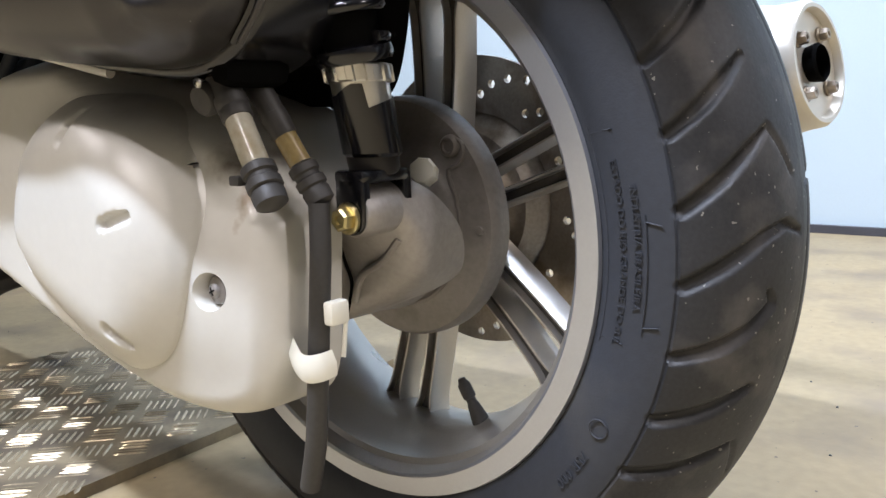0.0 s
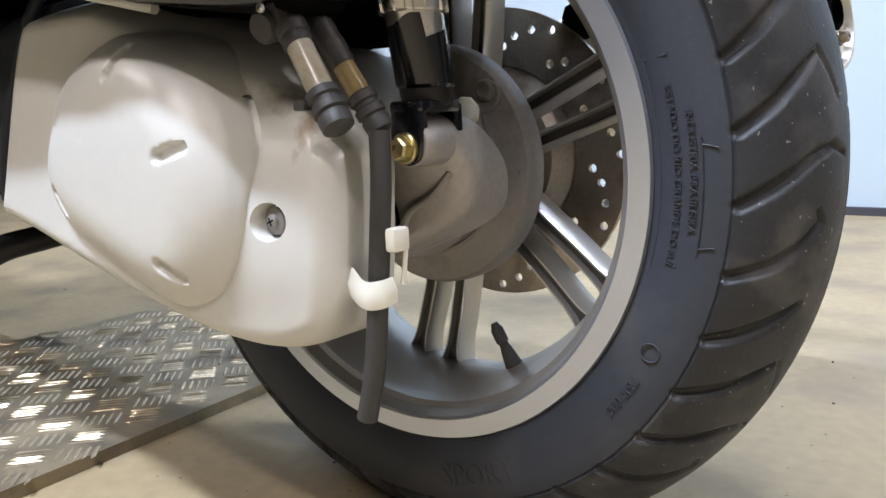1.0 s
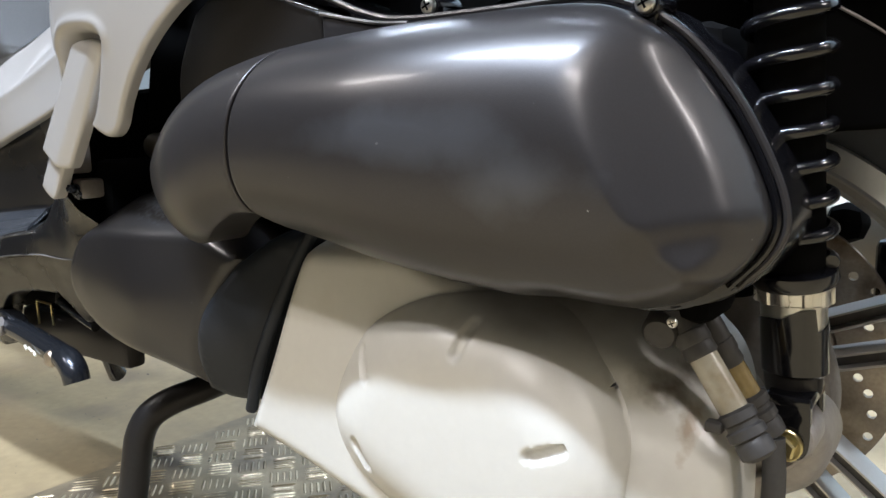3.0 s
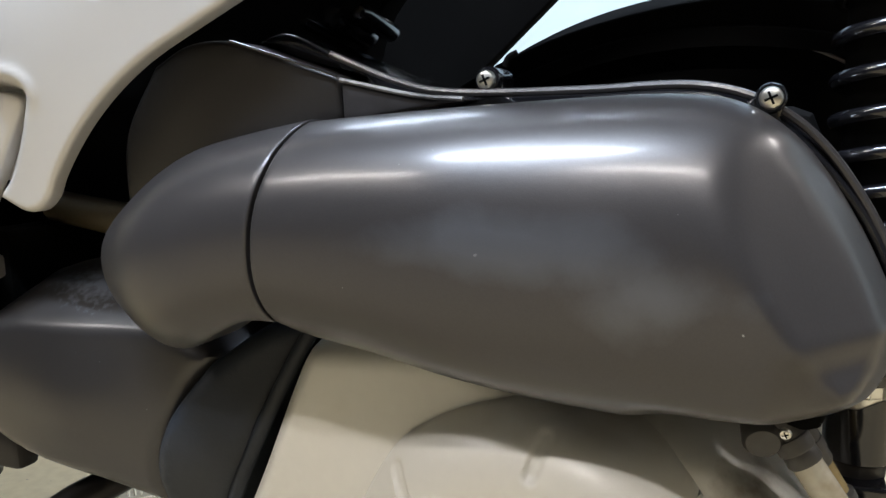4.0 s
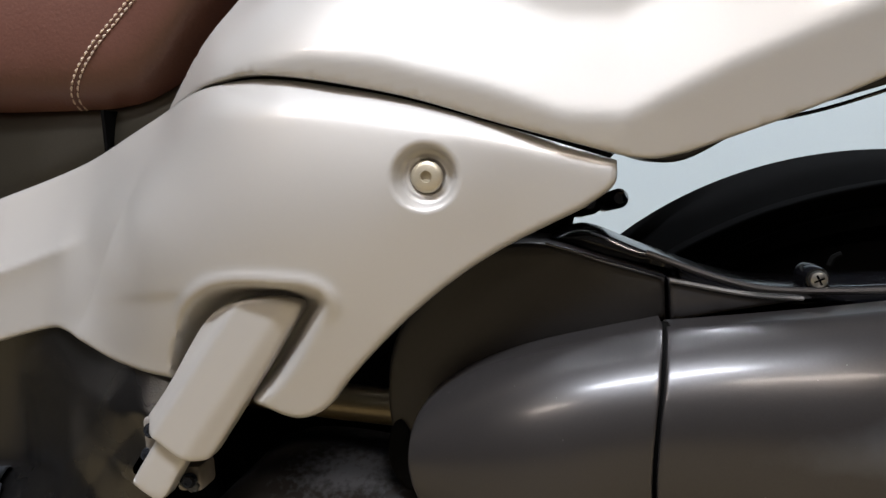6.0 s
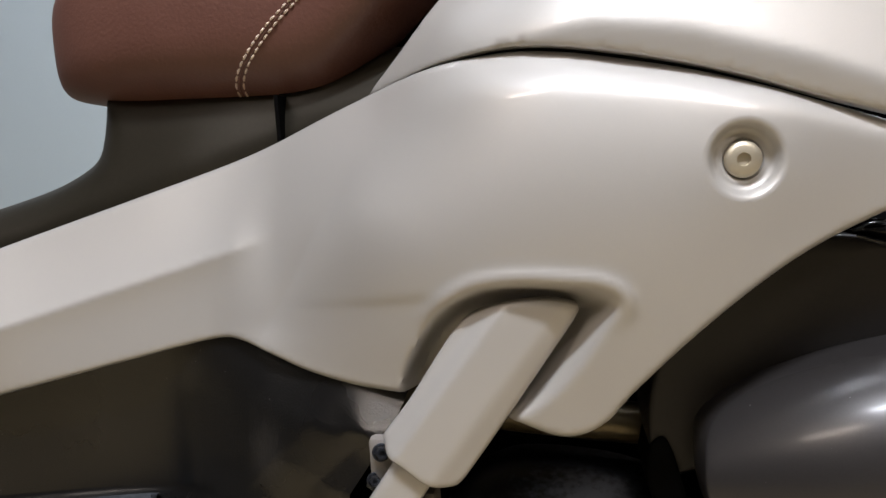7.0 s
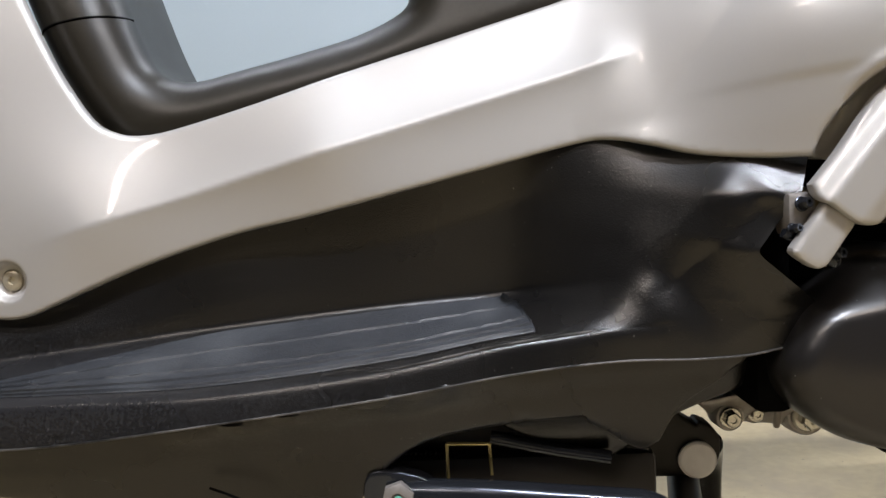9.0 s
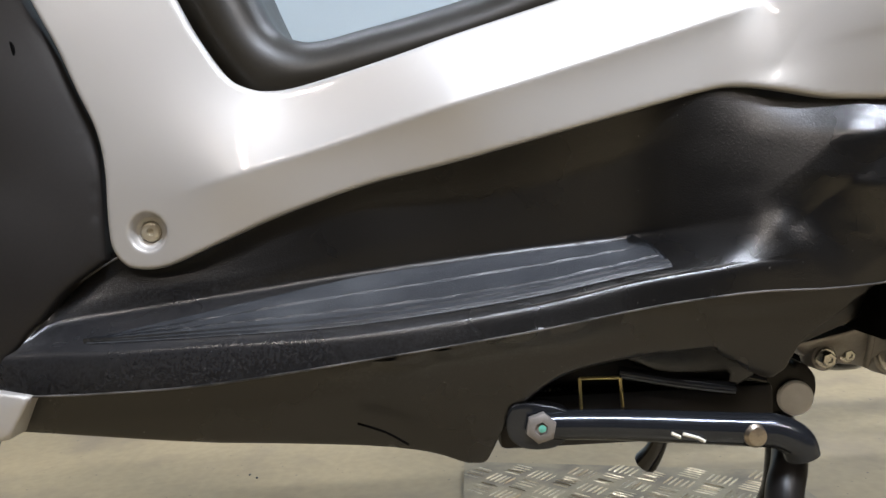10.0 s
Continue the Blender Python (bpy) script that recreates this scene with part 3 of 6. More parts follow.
def rim():
    prof = [(0.1925, -0.0565), (0.1915, -0.0592), (0.1785, -0.0592), (0.1765, -0.0575), (0.1735, -0.048), (0.1695, -0.0455), (0.1675, -0.032),
            (0.161, -0.014), (0.158, 0.0), (0.160, 0.02), (0.1675, 0.044), (0.1765, 0.0575), (0.1915, 0.059), (0.1925, 0.055),
            (0.186, 0.046), (0.176, 0.025), (0.171, 0.0), (0.176, -0.025), (0.186, -0.046)]
    n = 180
    v = [(r * math.cos(2 * math.pi * k / n), y, r * math.sin(2 * math.pi * k / n)) for r, y in prof for k in range(n)]
    f = grid_faces(len(prof), n, True, True)
    ob = part("rim", wheel_space(v), f, ALLOY, scooter, "silver alloy rim with paired spokes", angle=28)
    ob.data.materials.append(LIP)
    for p in ob.data.polygons:
        if p.index < n * 3:
            p.material_index = 1
    hub_prof = [(0.034, 0.012), (0.046, 0.016), (0.05, 0.022), (0.05, 0.05), (0.042, 0.058), (0.028, 0.066)]
    hv = [(r * math.cos(2 * math.pi * k / 48), y, r * math.sin(2 * math.pi * k / 48)) for r, y in hub_prof for k in range(48)]
    part("hub", wheel_space(hv), grid_faces(len(hub_prof), 48, False, True) + [tuple(range(48))], ALLOY, ob)
    for k in range(SPOKES):
        a = radians(SPOKE_AT + k * 360 / SPOKES)
        for side in (-1, 1):
            rows = []
            for r in np.linspace(0.04, 0.166, 16):
                t = (r - 0.04) / 0.126
                off = side * (0.0115 + 0.0055 * t)
                flare = 0.010 * max(0.0, (t - 0.8) / 0.2) ** 2
                w = 0.0066 + flare * 0.6
                front = 0.022 - 0.014 * t * t
                back = front + 0.026 - 0.004 * t
                lip = 0.0016
                sec = [(off - w, back), (off - w, front + 0.003), (off - w + 0.0012, front), (off - w + lip + 0.001, front), (off - w + lip + 0.002, front + 0.006),
                       (off + w - lip - 0.002, front + 0.006), (off + w - lip - 0.001, front), (off + w - 0.0012, front), (off + w, front + 0.003), (off + w, back)]
                rows.append([(r * math.cos(a) - q * math.sin(a), y, r * math.sin(a) + q * math.cos(a)) for q, y in sec])
            v = [p for row in rows for p in row]
            f = grid_faces(len(rows), 10, False, True)
            bar = part("spoke", wheel_space(v), [g[::-1] for g in f], ALLOY, ob)
            # the channel floor takes a darker grey than the spoke
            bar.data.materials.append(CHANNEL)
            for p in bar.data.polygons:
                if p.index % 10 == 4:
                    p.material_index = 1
    a = radians(VALVE_AT)
    dirv = Vector((-math.cos(a), -0.12, -math.sin(a)))
    foot = Vector((0.162 * math.cos(a), -0.004, 0.162 * math.sin(a)))
    v, f = lathe_mesh([(0.0075, -0.004), (0.0065, 0.004), (0.0045, 0.016), (0.0036, 0.018), (0.0036, 0.021), (0.0048, 0.022), (0.0048, 0.032), (0.0035, 0.034), (0.0026, 0.037), (0.0001, 0.0372)],
                      16, foot, dirv.normalized())
    part("valve", wheel_space(v), f, HOSE, ob, "black rubber tyre valve with cap")
    return ob


SPOKES, SPOKE_AT, VALVE_AT = 6, 21.0, -67.0
rim()
arc_text("INDUSTRIA BRASILEIRA", 0.0062, 0.2155, 1.0)
arc_text("ESTADO DO RIO GRANDE DO SUL", 0.0062, 0.2065, 0.0)
arc_text("SPORT", 0.022, 0.224, -72.0, True)
arc_text("75R 000", 0.009, 0.214, -36.0)
side_frame(17.5, -13.0, 0.1975, 0.213)
side_frame(4.0, -9.0, 0.2225, 0.231)
for _a, _r, _size in ((-27.0, 0.2165, 0.0055),):
    _c = (_r * math.cos(radians(_a)), _r * math.sin(radians(_a)))
    _ring = [(_c[0] + _size * math.cos(2 * math.pi * k / 24), np.interp(_r, SIDE_R, SIDE_Y) - 0.0002, _c[1] + _size * math.sin(2 * math.pi * k / 24)) for k in range(25)]
    _v, _f = sweep_mesh(_ring, 0.0006, 6)
    part("raised_ring", wheel_space(_v), _f, WALLRUB, TYRE)


def brake_disc():
    y0, th = 0.080, 0.0045
    R = [0.118, 0.074]
    nn = 96
    ring = [(R[0] * math.cos(2 * math.pi * k / nn), R[0] * math.sin(2 * math.pi * k / nn)) for k in range(nn)]
    hole = [(R[1] * math.cos(2 * math.pi * k / nn), R[1] * math.sin(2 * math.pi * k / nn)) for k in range(nn)]
    holes = [hole]
    for k in range(12):
        for dr, da in ((0.1105, 0), (0.1045, 9), (0.097, 17), (0.088, 23)):
            a = radians(k * 30 + da)
            c = (dr * math.cos(a), dr * math.sin(a))
            holes.append([(c[0] + 0.0034 * math.cos(2 * math.pi * q / 10), c[1] + 0.0034 * math.sin(2 * math.pi * q / 10)) for q in range(10)])
    v, f = shell_mesh(np.array(ring), flat(y0), 0.012, 0.0, None, th, holes)
    ob = part("brake_disc", wheel_space(v), f, DISC, scooter, "drilled steel brake disc, slightly rusted", smooth=False)
    v2 = [(r * math.cos(2 * math.pi * k / 60), y, r * math.sin(2 * math.pi * k / 60)) for r, y in ((0.03, 0.06), (0.06, 0.066), (0.073, 0.082), (0.076, 0.082)) for k in range(60)]
    part("disc_carrier", wheel_space(v2), grid_faces(4, 60, False, True), DISC, ob)
    return ob


brake_disc()


def hub_shield():
    """The round grey cover inside the wheel, with a pressed rib and a boss."""
    prof = [(0.0001, -0.075), (0.03, -0.072), (0.044, -0.058), (0.051, -0.038), (0.056, -0.022), (0.061, -0.0165), (0.068, -0.0145), (0.081, -0.0125), (0.0855, -0.0125), (0.088, -0.0095), (0.0888, -0.004), (0.0888, 0.004)]
    v = [(r * math.cos(2 * math.pi * k / 96), y, r * math.sin(2 * math.pi * k / 96)) for r, y in prof for k in range(96)]
    ob = part("hub_shield", wheel_space(v), [g[::-1] for g in grid_faces(len(prof), 96, False, True)][::-1], CAST, scooter, "round dusty grey cast cover inside the wheel")
    rib = [(0.0625 * math.cos(radians(a)), -0.0165, 0.0625 * math.sin(radians(a))) for a in range(-95, 30, 5)]
    rib += [(0.0535, -0.0158, 0.037), (0.0605, -0.0145, 0.040), (0.0655, -0.0135, 0.0465), (0.064, -0.013, 0.055), (0.057, -0.013, 0.0585)]
    part("rib", wheel_space(sweep_mesh(curve(rib, 2), 0.0016, 8)[0]), sweep_mesh(curve(rib, 2), 0.0016, 8)[1], CAST, ob)
    a = radians(44)
    v, f = lathe_mesh([(0.008, 0), (0.0075, 0.003), (0.006, 0.0045), (0.0045, 0.0045), (0.004, 0.003), (0.0001, 0.003)], 24, (0.076 * math.cos(a), -0.0125, 0.076 * math.sin(a)), (0, -1, 0))
    part("boss", wheel_space(v), f, CAST, ob)
    v, f = lathe_mesh([(0.0035, 0), (0.003, 0.0015), (0.0001, 0.0018)], 16, (0.076, -0.0125, -0.004), (0, -1, 0))
    part("boss", wheel_space(v), f, CAST, ob)
    return ob


hub_shield()


# ---- drive case, air cleaner, shock absorber ----
def capsule(x, z, cx, cz, ang, length, rad):
    c, s = math.cos(radians(ang)), math.sin(radians(ang))
    u = np.clip((x - cx) * c + (z - cz) * s, -length, length)
    return np.hypot(x - cx - u * c, z - cz - u * s) / rad


def dip(d, deep, soft=0.35):
    return deep * (1 - smoothstep(d, 1 - soft, 1 + soft * 0.3))


CASE_OUT = outline([(-0.258, 0.243), (-0.228, 0.302), (-0.196, 0.372), (-0.178, 0.394)],
                   [(-0.178, 0.394), (-0.13, 0.386), (-0.09, 0.375), (-0.06, 0.366), (-0.02, 0.3535), (0.0025, 0.3465), (0.03, 0.333), (0.052, 0.309), (0.065, 0.280), (0.0675, 0.245), (0.065, 0.208), (0.058, 0.187),
                    (0.044, 0.177), (0.022, 0.1725), (-0.012, 0.176), (-0.06, 0.188), (-0.12, 0.205), (-0.2, 0.227), (-0.25, 0.239), (-0.258, 0.243)], n=10)
case_base = sheet([(-0.25, 0.25, -0.212), (-0.19, 0.36, -0.21), (-0.1, 0.30, -0.207), (-0.1, 0.38, -0.195), (-0.03, 0.335, -0.19), (0.02, 0.30, -0.182), (0.03, 0.26, -0.196),
                   (0.03, 0.22, -0.197), (0.05, 0.24, -0.19), (0.04, 0.195, -0.19), (-0.03, 0.19, -0.205), (-0.15, 0.23, -0.212)])


def case_depth(x, z):
    y = case_base(x, z)
    y = y + dip(np.hypot(x - 0.033, z - 0.2475) / 0.0098, 0.011, 0.14)
    crease = np.interp(x, [-0.12, -0.0758, -0.0453, -0.0139, 0.015, 0.035, 0.06], [0.372, 0.3545, 0.3455, 0.3345, 0.3225, 0.309, 0.285])
    return y + 2.3 * 0.0016 * np.logaddexp(0, (z - crease) / 0.0016)


case = shell("drive_case", CASE_OUT, case_depth, WHITE, scooter, "off-white plastic drive case cover with oil stains", step=0.004, roll=0.013, drop=0.02, skirt=0.03, spots=[(0.033, 0.2475, [0.004, 0.0075, 0.0085, 0.0095, 0.0105, 0.012])])
CAP_OUT = curve([(-0.146, 0.318), (-0.124, 0.340), (-0.085, 0.355), (-0.042, 0.353), (-0.004, 0.332), (0.019, 0.294), (0.020, 0.250), (0.004, 0.213), (-0.026, 0.197),
                 (-0.060, 0.203), (-0.110, 0.223), (-0.150, 0.244), (-0.164, 0.276)], 10, True)


def cap_depth(x, z):
    y = -0.2285 + 0.0 * x + 1.6 * ((x + 0.07) ** 2 + (z - 0.275) ** 2) * 0.35
    for cx, cz, an in ((-0.010, 0.2865, 18), (-0.060, 0.3365, 74), (-0.022, 0.2205, -32), (-0.132, 0.312, -62), (-0.135, 0.256, -60)):
        y = y + dip(capsule(x, z, cx, cz, an, 0.0072, 0.0038), 0.0042, 0.35)
    s = 1 - (1 - np.clip((edge_distance(np.column_stack([x, z]), CAP_OUT) + 0.002) / 0.046, 0, 1)) ** 2.8
    return s * y + (1 - s) * (case_depth(x, z) + 0.001)


shell("case_cap", CAP_OUT, cap_depth, WHITE, case, "smooth raised teardrop cap with five slots", step=0.0016, roll=0.0, skirt=0.016, angle=60)
sweep("case_ledge", curve([(-0.183, -0.2125, 0.3975), (-0.12, -0.207, 0.3835), (-0.056, -0.193, 0.3675)], 6), 0.0034, WHITE, case, "raised upper ledge of the case", n=10)
lathe("recess_plug", [(0.0075, 0.0), (0.0075, 0.0035), (0.006, 0.0042), (0.0001, 0.0042)], (0.033, -0.1875, 0.2475), (0, -1, 0), CAST, case, "grey screw deep in its round recess", n=24)
cross_screw(case, (0.033, -0.1915, 0.2475), (0, -1, 0), 0.004, CAST)

# rubber boot and belt duct ahead of the case
BOOT_OUT = outline([(-0.183, 0.392), (-0.2, 0.366), (-0.24, 0.296), (-0.258, 0.256)], [(-0.258, 0.256), (-0.280, 0.255), (-0.3, 0.262)],
                   [(-0.3, 0.262), (-0.298, 0.292), (-0.284, 0.325), (-0.258, 0.360)], [(-0.258, 0.360), (-0.225, 0.382), (-0.183, 0.392)])
shell("rubber_boot", BOOT_OUT, sheet([(-0.2, 0.37, -0.19), (-0.25, 0.26, -0.196), (-0.295, 0.27, -0.213), (-0.25, 0.355, -0.212), (-0.255, 0.31, -0.218)]), RUBBER, scooter,
      "dark blue-black rubber boot of the belt duct", step=0.005, roll=0.01, drop=0.014, skirt=0.03)
sweep("boot_lip", curve([(-0.186, -0.192, 0.396), (-0.205, -0.2, 0.364), (-0.24, -0.204, 0.3), (-0.262, -0.2, 0.252)], 8), 0.0045, RUBBER, scooter, "black rubber lip beside the case", n=10)
DUCT_OUT = outline([(-0.246, 0.364), (-0.29, 0.388), (-0.33, 0.402), (-0.385, 0.408), (-0.413, 0.402)], [(-0.413, 0.402), (-0.441, 0.376), (-0.4615, 0.344), (-0.459, 0.318), (-0.437, 0.296), (-0.406, 0.283), (-0.352, 0.272), (-0.296, 0.262)],
                   [(-0.296, 0.262), (-0.292, 0.3), (-0.27, 0.34), (-0.246, 0.362)])
duct_y = sheet([(-0.25, 0.35, -0.207), (-0.29, 0.27, -0.212), (-0.36, 0.32, -0.226), (-0.43, 0.33, -0.227), (-0.41, 0.385, -0.219), (-0.33, 0.365, -0.214), (-0.35, 0.28, -0.217), (-0.44, 0.3, -0.221)])
def duct_depth(x, z):
    over = z - (0.376 - 0.35 * np.maximum(x + 0.30, 0) - 0.2 * np.maximum(-0.4 - x, 0))
    return duct_y(x, z) + 1.1 * 0.0012 * np.logaddexp(0, over / 0.0012)


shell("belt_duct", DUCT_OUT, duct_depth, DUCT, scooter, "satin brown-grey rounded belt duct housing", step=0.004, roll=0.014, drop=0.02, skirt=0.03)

# air cleaner: cover and front duct share one swelling form
TOPX = [(-0.315, 0.440), (-0.305, 0.450), (-0.275, 0.4675), (-0.235, 0.4835), (-0.195, 0.493), (-0.155, 0.4985), (-0.12, 0.501), (-0.04, 0.504), (0.005, 0.504), (0.03, 0.498), (0.05, 0.479), (0.07, 0.447), (0.085, 0.412)]
BOTX = [(-0.315, 0.418), (-0.308, 0.404), (-0.295, 0.390), (-0.262, 0.3785), (-0.225, 0.383), (-0.187, 0.3945), (-0.14, 0.3915), (-0.095, 0.382), (-0.041, 0.372), (0.018, 0.364), (0.048, 0.365), (0.07, 0.376), (0.085, 0.40)]
TOPC, BOTC = curve(TOPX, 8), curve(BOTX, 8)
TOPC[:, 1] -= 0.003 * smoothstep(TOPC[:, 1], 0.47, 0.5)


def swell(x, z):
    t = np.interp(x, TOPC[:, 0], TOPC[:, 1]) + 0.004
    b = np.interp(x, BOTC[:, 0], BOTC[:, 1]) - 0.005
    c, h = (t + b) / 2, np.maximum((t - b) / 2, 0.01)
    u = np.clip(np.abs(z - c) / h, 0, 0.995)
    up = z > c
    p = np.where(up, 2.2, 2.3)
    y = -0.2745 + np.where(up, 0.066, 0.05) * (1 - (1 - u ** p) ** (1 / p))
    y = y + 0.055 * smoothstep(-x, 0.2, 0.36) ** 1.3 + 0.022 * smoothstep(x, -0.1, 0.06)
    facet = -0.2525 + 0.9 * (x + 0.47 * (z - 0.405) - 0.046)
    k = 0.0005 + 0.0022 * smoothstep(z, 0.42, 0.475)
    cut = k * np.logaddexp(y / k, facet / k) - y
    y = y + cut + 0.005 * (1 - smoothstep(z - 0.11 * (x - 0.045), 0.394, 0.407)) * smoothstep(x, 0.034, 0.056)
    rim_d = edge_distance(np.column_stack([x, z]), COVER_OUT)
    return y + 1.3 * np.maximum(0.0095 - rim_d, 0) * smoothstep(x + 0.5 * (0.45 - z), 0.02, 0.045)


COVER_OUT = outline([(-0.1635, 0.4975), (-0.12, 0.5), (-0.04, 0.5035), (0.005, 0.5035), (0.03, 0.497), (0.05, 0.478), (0.07, 0.446), (0.084, 0.413), (0.084, 0.396), (0.070, 0.377),
                     (0.048, 0.366), (0.018, 0.364), (-0.041, 0.372), (-0.095, 0.382), (-0.15, 0.394), (-0.171, 0.4035)],
                    [(-0.171, 0.4035), (-0.1735, 0.412), (-0.1743, 0.425), (-0.1735, 0.44), (-0.1712, 0.458), (-0.1685, 0.472), (-0.1665, 0.484), (-0.1635, 0.4975)], n=8)
COVER_OUT[:, 1] -= 0.003 * smoothstep(COVER_OUT[:, 1], 0.47, 0.5)
cover = shell("air_cleaner_cover", COVER_OUT, swell, SATIN, scooter, "satin dark grey air cleaner cover, faintly scratched", step=0.0032, roll=0.0014, skirt=0.02)
INLET_OUT = outline([(-0.173, 0.4035), (-0.1756, 0.412), (-0.1764, 0.425), (-0.1756, 0.44), (-0.1733, 0.458), (-0.1706, 0.472), (-0.1686, 0.484), (-0.1655, 0.4985)],
                    [(-0.1655, 0.4985), (-0.195, 0.493), (-0.235, 0.4835), (-0.27, 0.4685), (-0.292, 0.452), (-0.298, 0.432), (-0.295, 0.411), (-0.284, 0.392), (-0.265, 0.381), (-0.247, 0.379), (-0.228, 0.3845), (-0.208, 0.395), (-0.19, 0.4025), (-0.173, 0.4035)])
INLET_OUT[:, 1] -= 0.003 * smoothstep(INLET_OUT[:, 1], 0.47, 0.5)
inlet = shell("air_inlet_cover", INLET_OUT, swell, SATIN, scooter, "satin dark grey nose of the air cleaner", step=0.0036, roll=0.0014, skirt=0.03)
shell("seam_gasket", outline([(-0.180, 0.404), (-0.181, 0.425), (-0.180, 0.44), (-0.178, 0.458), (-0.174, 0.48), (-0.168, 0.495)], [(-0.168, 0.495), (-0.160, 0.493), (-0.164, 0.477), (-0.167, 0.46), (-0.169, 0.44), (-0.167, 0.403)], [(-0.167, 0.403), (-0.180, 0.404)]),
      lambda x, z: swell(x, z) + 0.005, BLACK, inlet, "black gasket in the seam", step=0.005, roll=0, skirt=0.01)
FLANGE_OUT = outline([(-0.153, 0.5195), (-0.19, 0.530), (-0.22, 0.541)], [(-0.22, 0.541), (-0.2, 0.545), (-0.17, 0.532), (-0.13, 0.516), (-0.1, 0.5105), (-0.04, 0.5095), (0.005, 0.5095), (0.034, 0.502), (0.056, 0.481), (0.077, 0.448), (0.091, 0.413), (0.09, 0.392),
                      (0.074, 0.372), (0.048, 0.360), (0.018, 0.359), (-0.041, 0.367), (-0.095, 0.377), (-0.15, 0.389)], [(-0.15, 0.389), (-0.153, 0.5195)])
FLANGE_OUT[:, 1] -= 0.0035 * smoothstep(FLANGE_OUT[:, 1], 0.47, 0.5)
box_back = shell("air_cleaner_case", FLANGE_OUT, sheet([(-0.2, 0.53, -0.198), (-0.1, 0.51, -0.201), (0.03, 0.5, -0.2), (0.09, 0.41, -0.19), (0.02, 0.36, -0.2), (-0.15, 0.39, -0.2)]), GLOSS, scooter,
                 "black air cleaner case with a raised glossy rim", step=0.008, roll=0.004, skirt=0.044)
rimline = [(-0.17, -0.203, 0.5315), (-0.13, -0.206, 0.5155), (-0.1, -0.207, 0.5095), (-0.04, -0.208, 0.508), (0.005, -0.207, 0.508), (0.033, -0.205, 0.5), (0.055, -0.2, 0.48), (0.076, -0.194, 0.447), (0.09, -0.19, 0.412), (0.088, -0.19, 0.392), (0.072, -0.192, 0.373)]
rimline = [(x, y, z - 0.0035 * smoothstep(z, 0.47, 0.5)) for x, y, z in rimline]
sweep("case_rim", curve(rimline, 6), 0.0019, SATIN, box_back, "thin satin bead", n=8)
sweep("case_bead", curve([(x - 0.0035 * (z < 0.5), y - 0.002, z - 0.0042 * (z > 0.45)) for x, y, z in rimline[3:]], 6), 0.0019, GLOSS, box_back, "thin black bead round the case", n=8)
part("case_back", *box_mesh((-0.15, -0.162, 0.368), (0.056, -0.102, 0.495), 0.012), BLACK, box_back, "black inner half of the air cleaner case")
for sx, sy, sz, ang in ((-0.086, -0.204, 0.511, 90), (0.035, -0.209, 0.4978, 60)):
    c, s = math.cos(radians(ang)), math.sin(radians(ang))
    web = [(-0.013, -0.021), (-0.010, -0.012), (-0.005, -0.007), (0.001, -0.0058), (0.0048, -0.0035), (0.0060, 0.0), (0.0048, 0.0035), (0.001, 0.0058), (-0.005, 0.007), (-0.010, 0.012), (-0.013, 0.021)]
    web = [(sx + c * u + s * w, sz + s * u - c * w) for u, w in web]
    shell("screw_web", outline(web, [web[-1], web[0]], n=4), flat(sy + 0.0012), GLOSS, box_back, "black web that runs out to the screw", step=0.0022, roll=0.0015, skirt=0.012)
    lug = lathe("screw_lug", [(0.0062, -0.02), (0.0062, 0.0), (0.0055, 0.0012), (0.0001, 0.0012)], (sx, sy, sz), (0, -1, 0), GLOSS, box_back, "black screw lug", n=24)
    cross_screw(box_back, (sx, sy - 0.0015, sz), (0, -1, 0), 0.0046)
sweep("hose_hook", curve([(-0.079, -0.2, 0.517), (-0.077, -0.2, 0.521), (-0.073, -0.2, 0.5228)], 4), 0.0016, BLACK, box_back, "small black hook", n=8)
UPPER_OUT = outline([(-0.1615, 0.493), (-0.1615, 0.5165)], [(-0.1615, 0.5165), (-0.19, 0.5265), (-0.222, 0.537), (-0.25, 0.537), (-0.275, 0.527)], [(-0.275, 0.527), (-0.307, 0.49), (-0.318, 0.45), (-0.316, 0.41)],
                    [(-0.316, 0.41), (-0.29, 0.42), (-0.27, 0.462)], [(-0.27, 0.462), (-0.235, 0.48), (-0.195, 0.4865), (-0.1615, 0.493)])
shell("inlet_upper_panel", UPPER_OUT, sheet([(-0.155, 0.51, -0.211), (-0.22, 0.53, -0.214), (-0.3, 0.45, -0.2), (-0.25, 0.5, -0.212)]), MATTE, inlet, "matte black upper panel of the inlet", step=0.007, roll=0.003, skirt=0.05)
shell("inlet_mouth", curve([(-0.31, 0.435), (-0.318, 0.43), (-0.32, 0.41), (-0.312, 0.395), (-0.3, 0.395), (-0.303, 0.415)], 6, True), flat(-0.2), BLACK, inlet, "black inlet mouth", step=0.006, roll=0.003, skirt=0.05)
shell("moulded_edge", outline([(-0.1595, 0.5145), (-0.159, 0.493)], [(-0.159, 0.493), (-0.12, 0.4985), (-0.09, 0.5025)], [(-0.09, 0.5025), (-0.12, 0.5055), (-0.1595, 0.5145)]), flat(-0.2125), SATIN, cover, "raised edge of the cover", step=0.006, roll=0.002, skirt=0.02)
sweep("moulded_edge", curve([(-0.1595, -0.213, 0.5145), (-0.12, -0.213, 0.5055), (-0.095, -0.213, 0.5027)], 6), 0.0012, EDGE, cover, "pale strip for the glint on the cover edge", n=8)
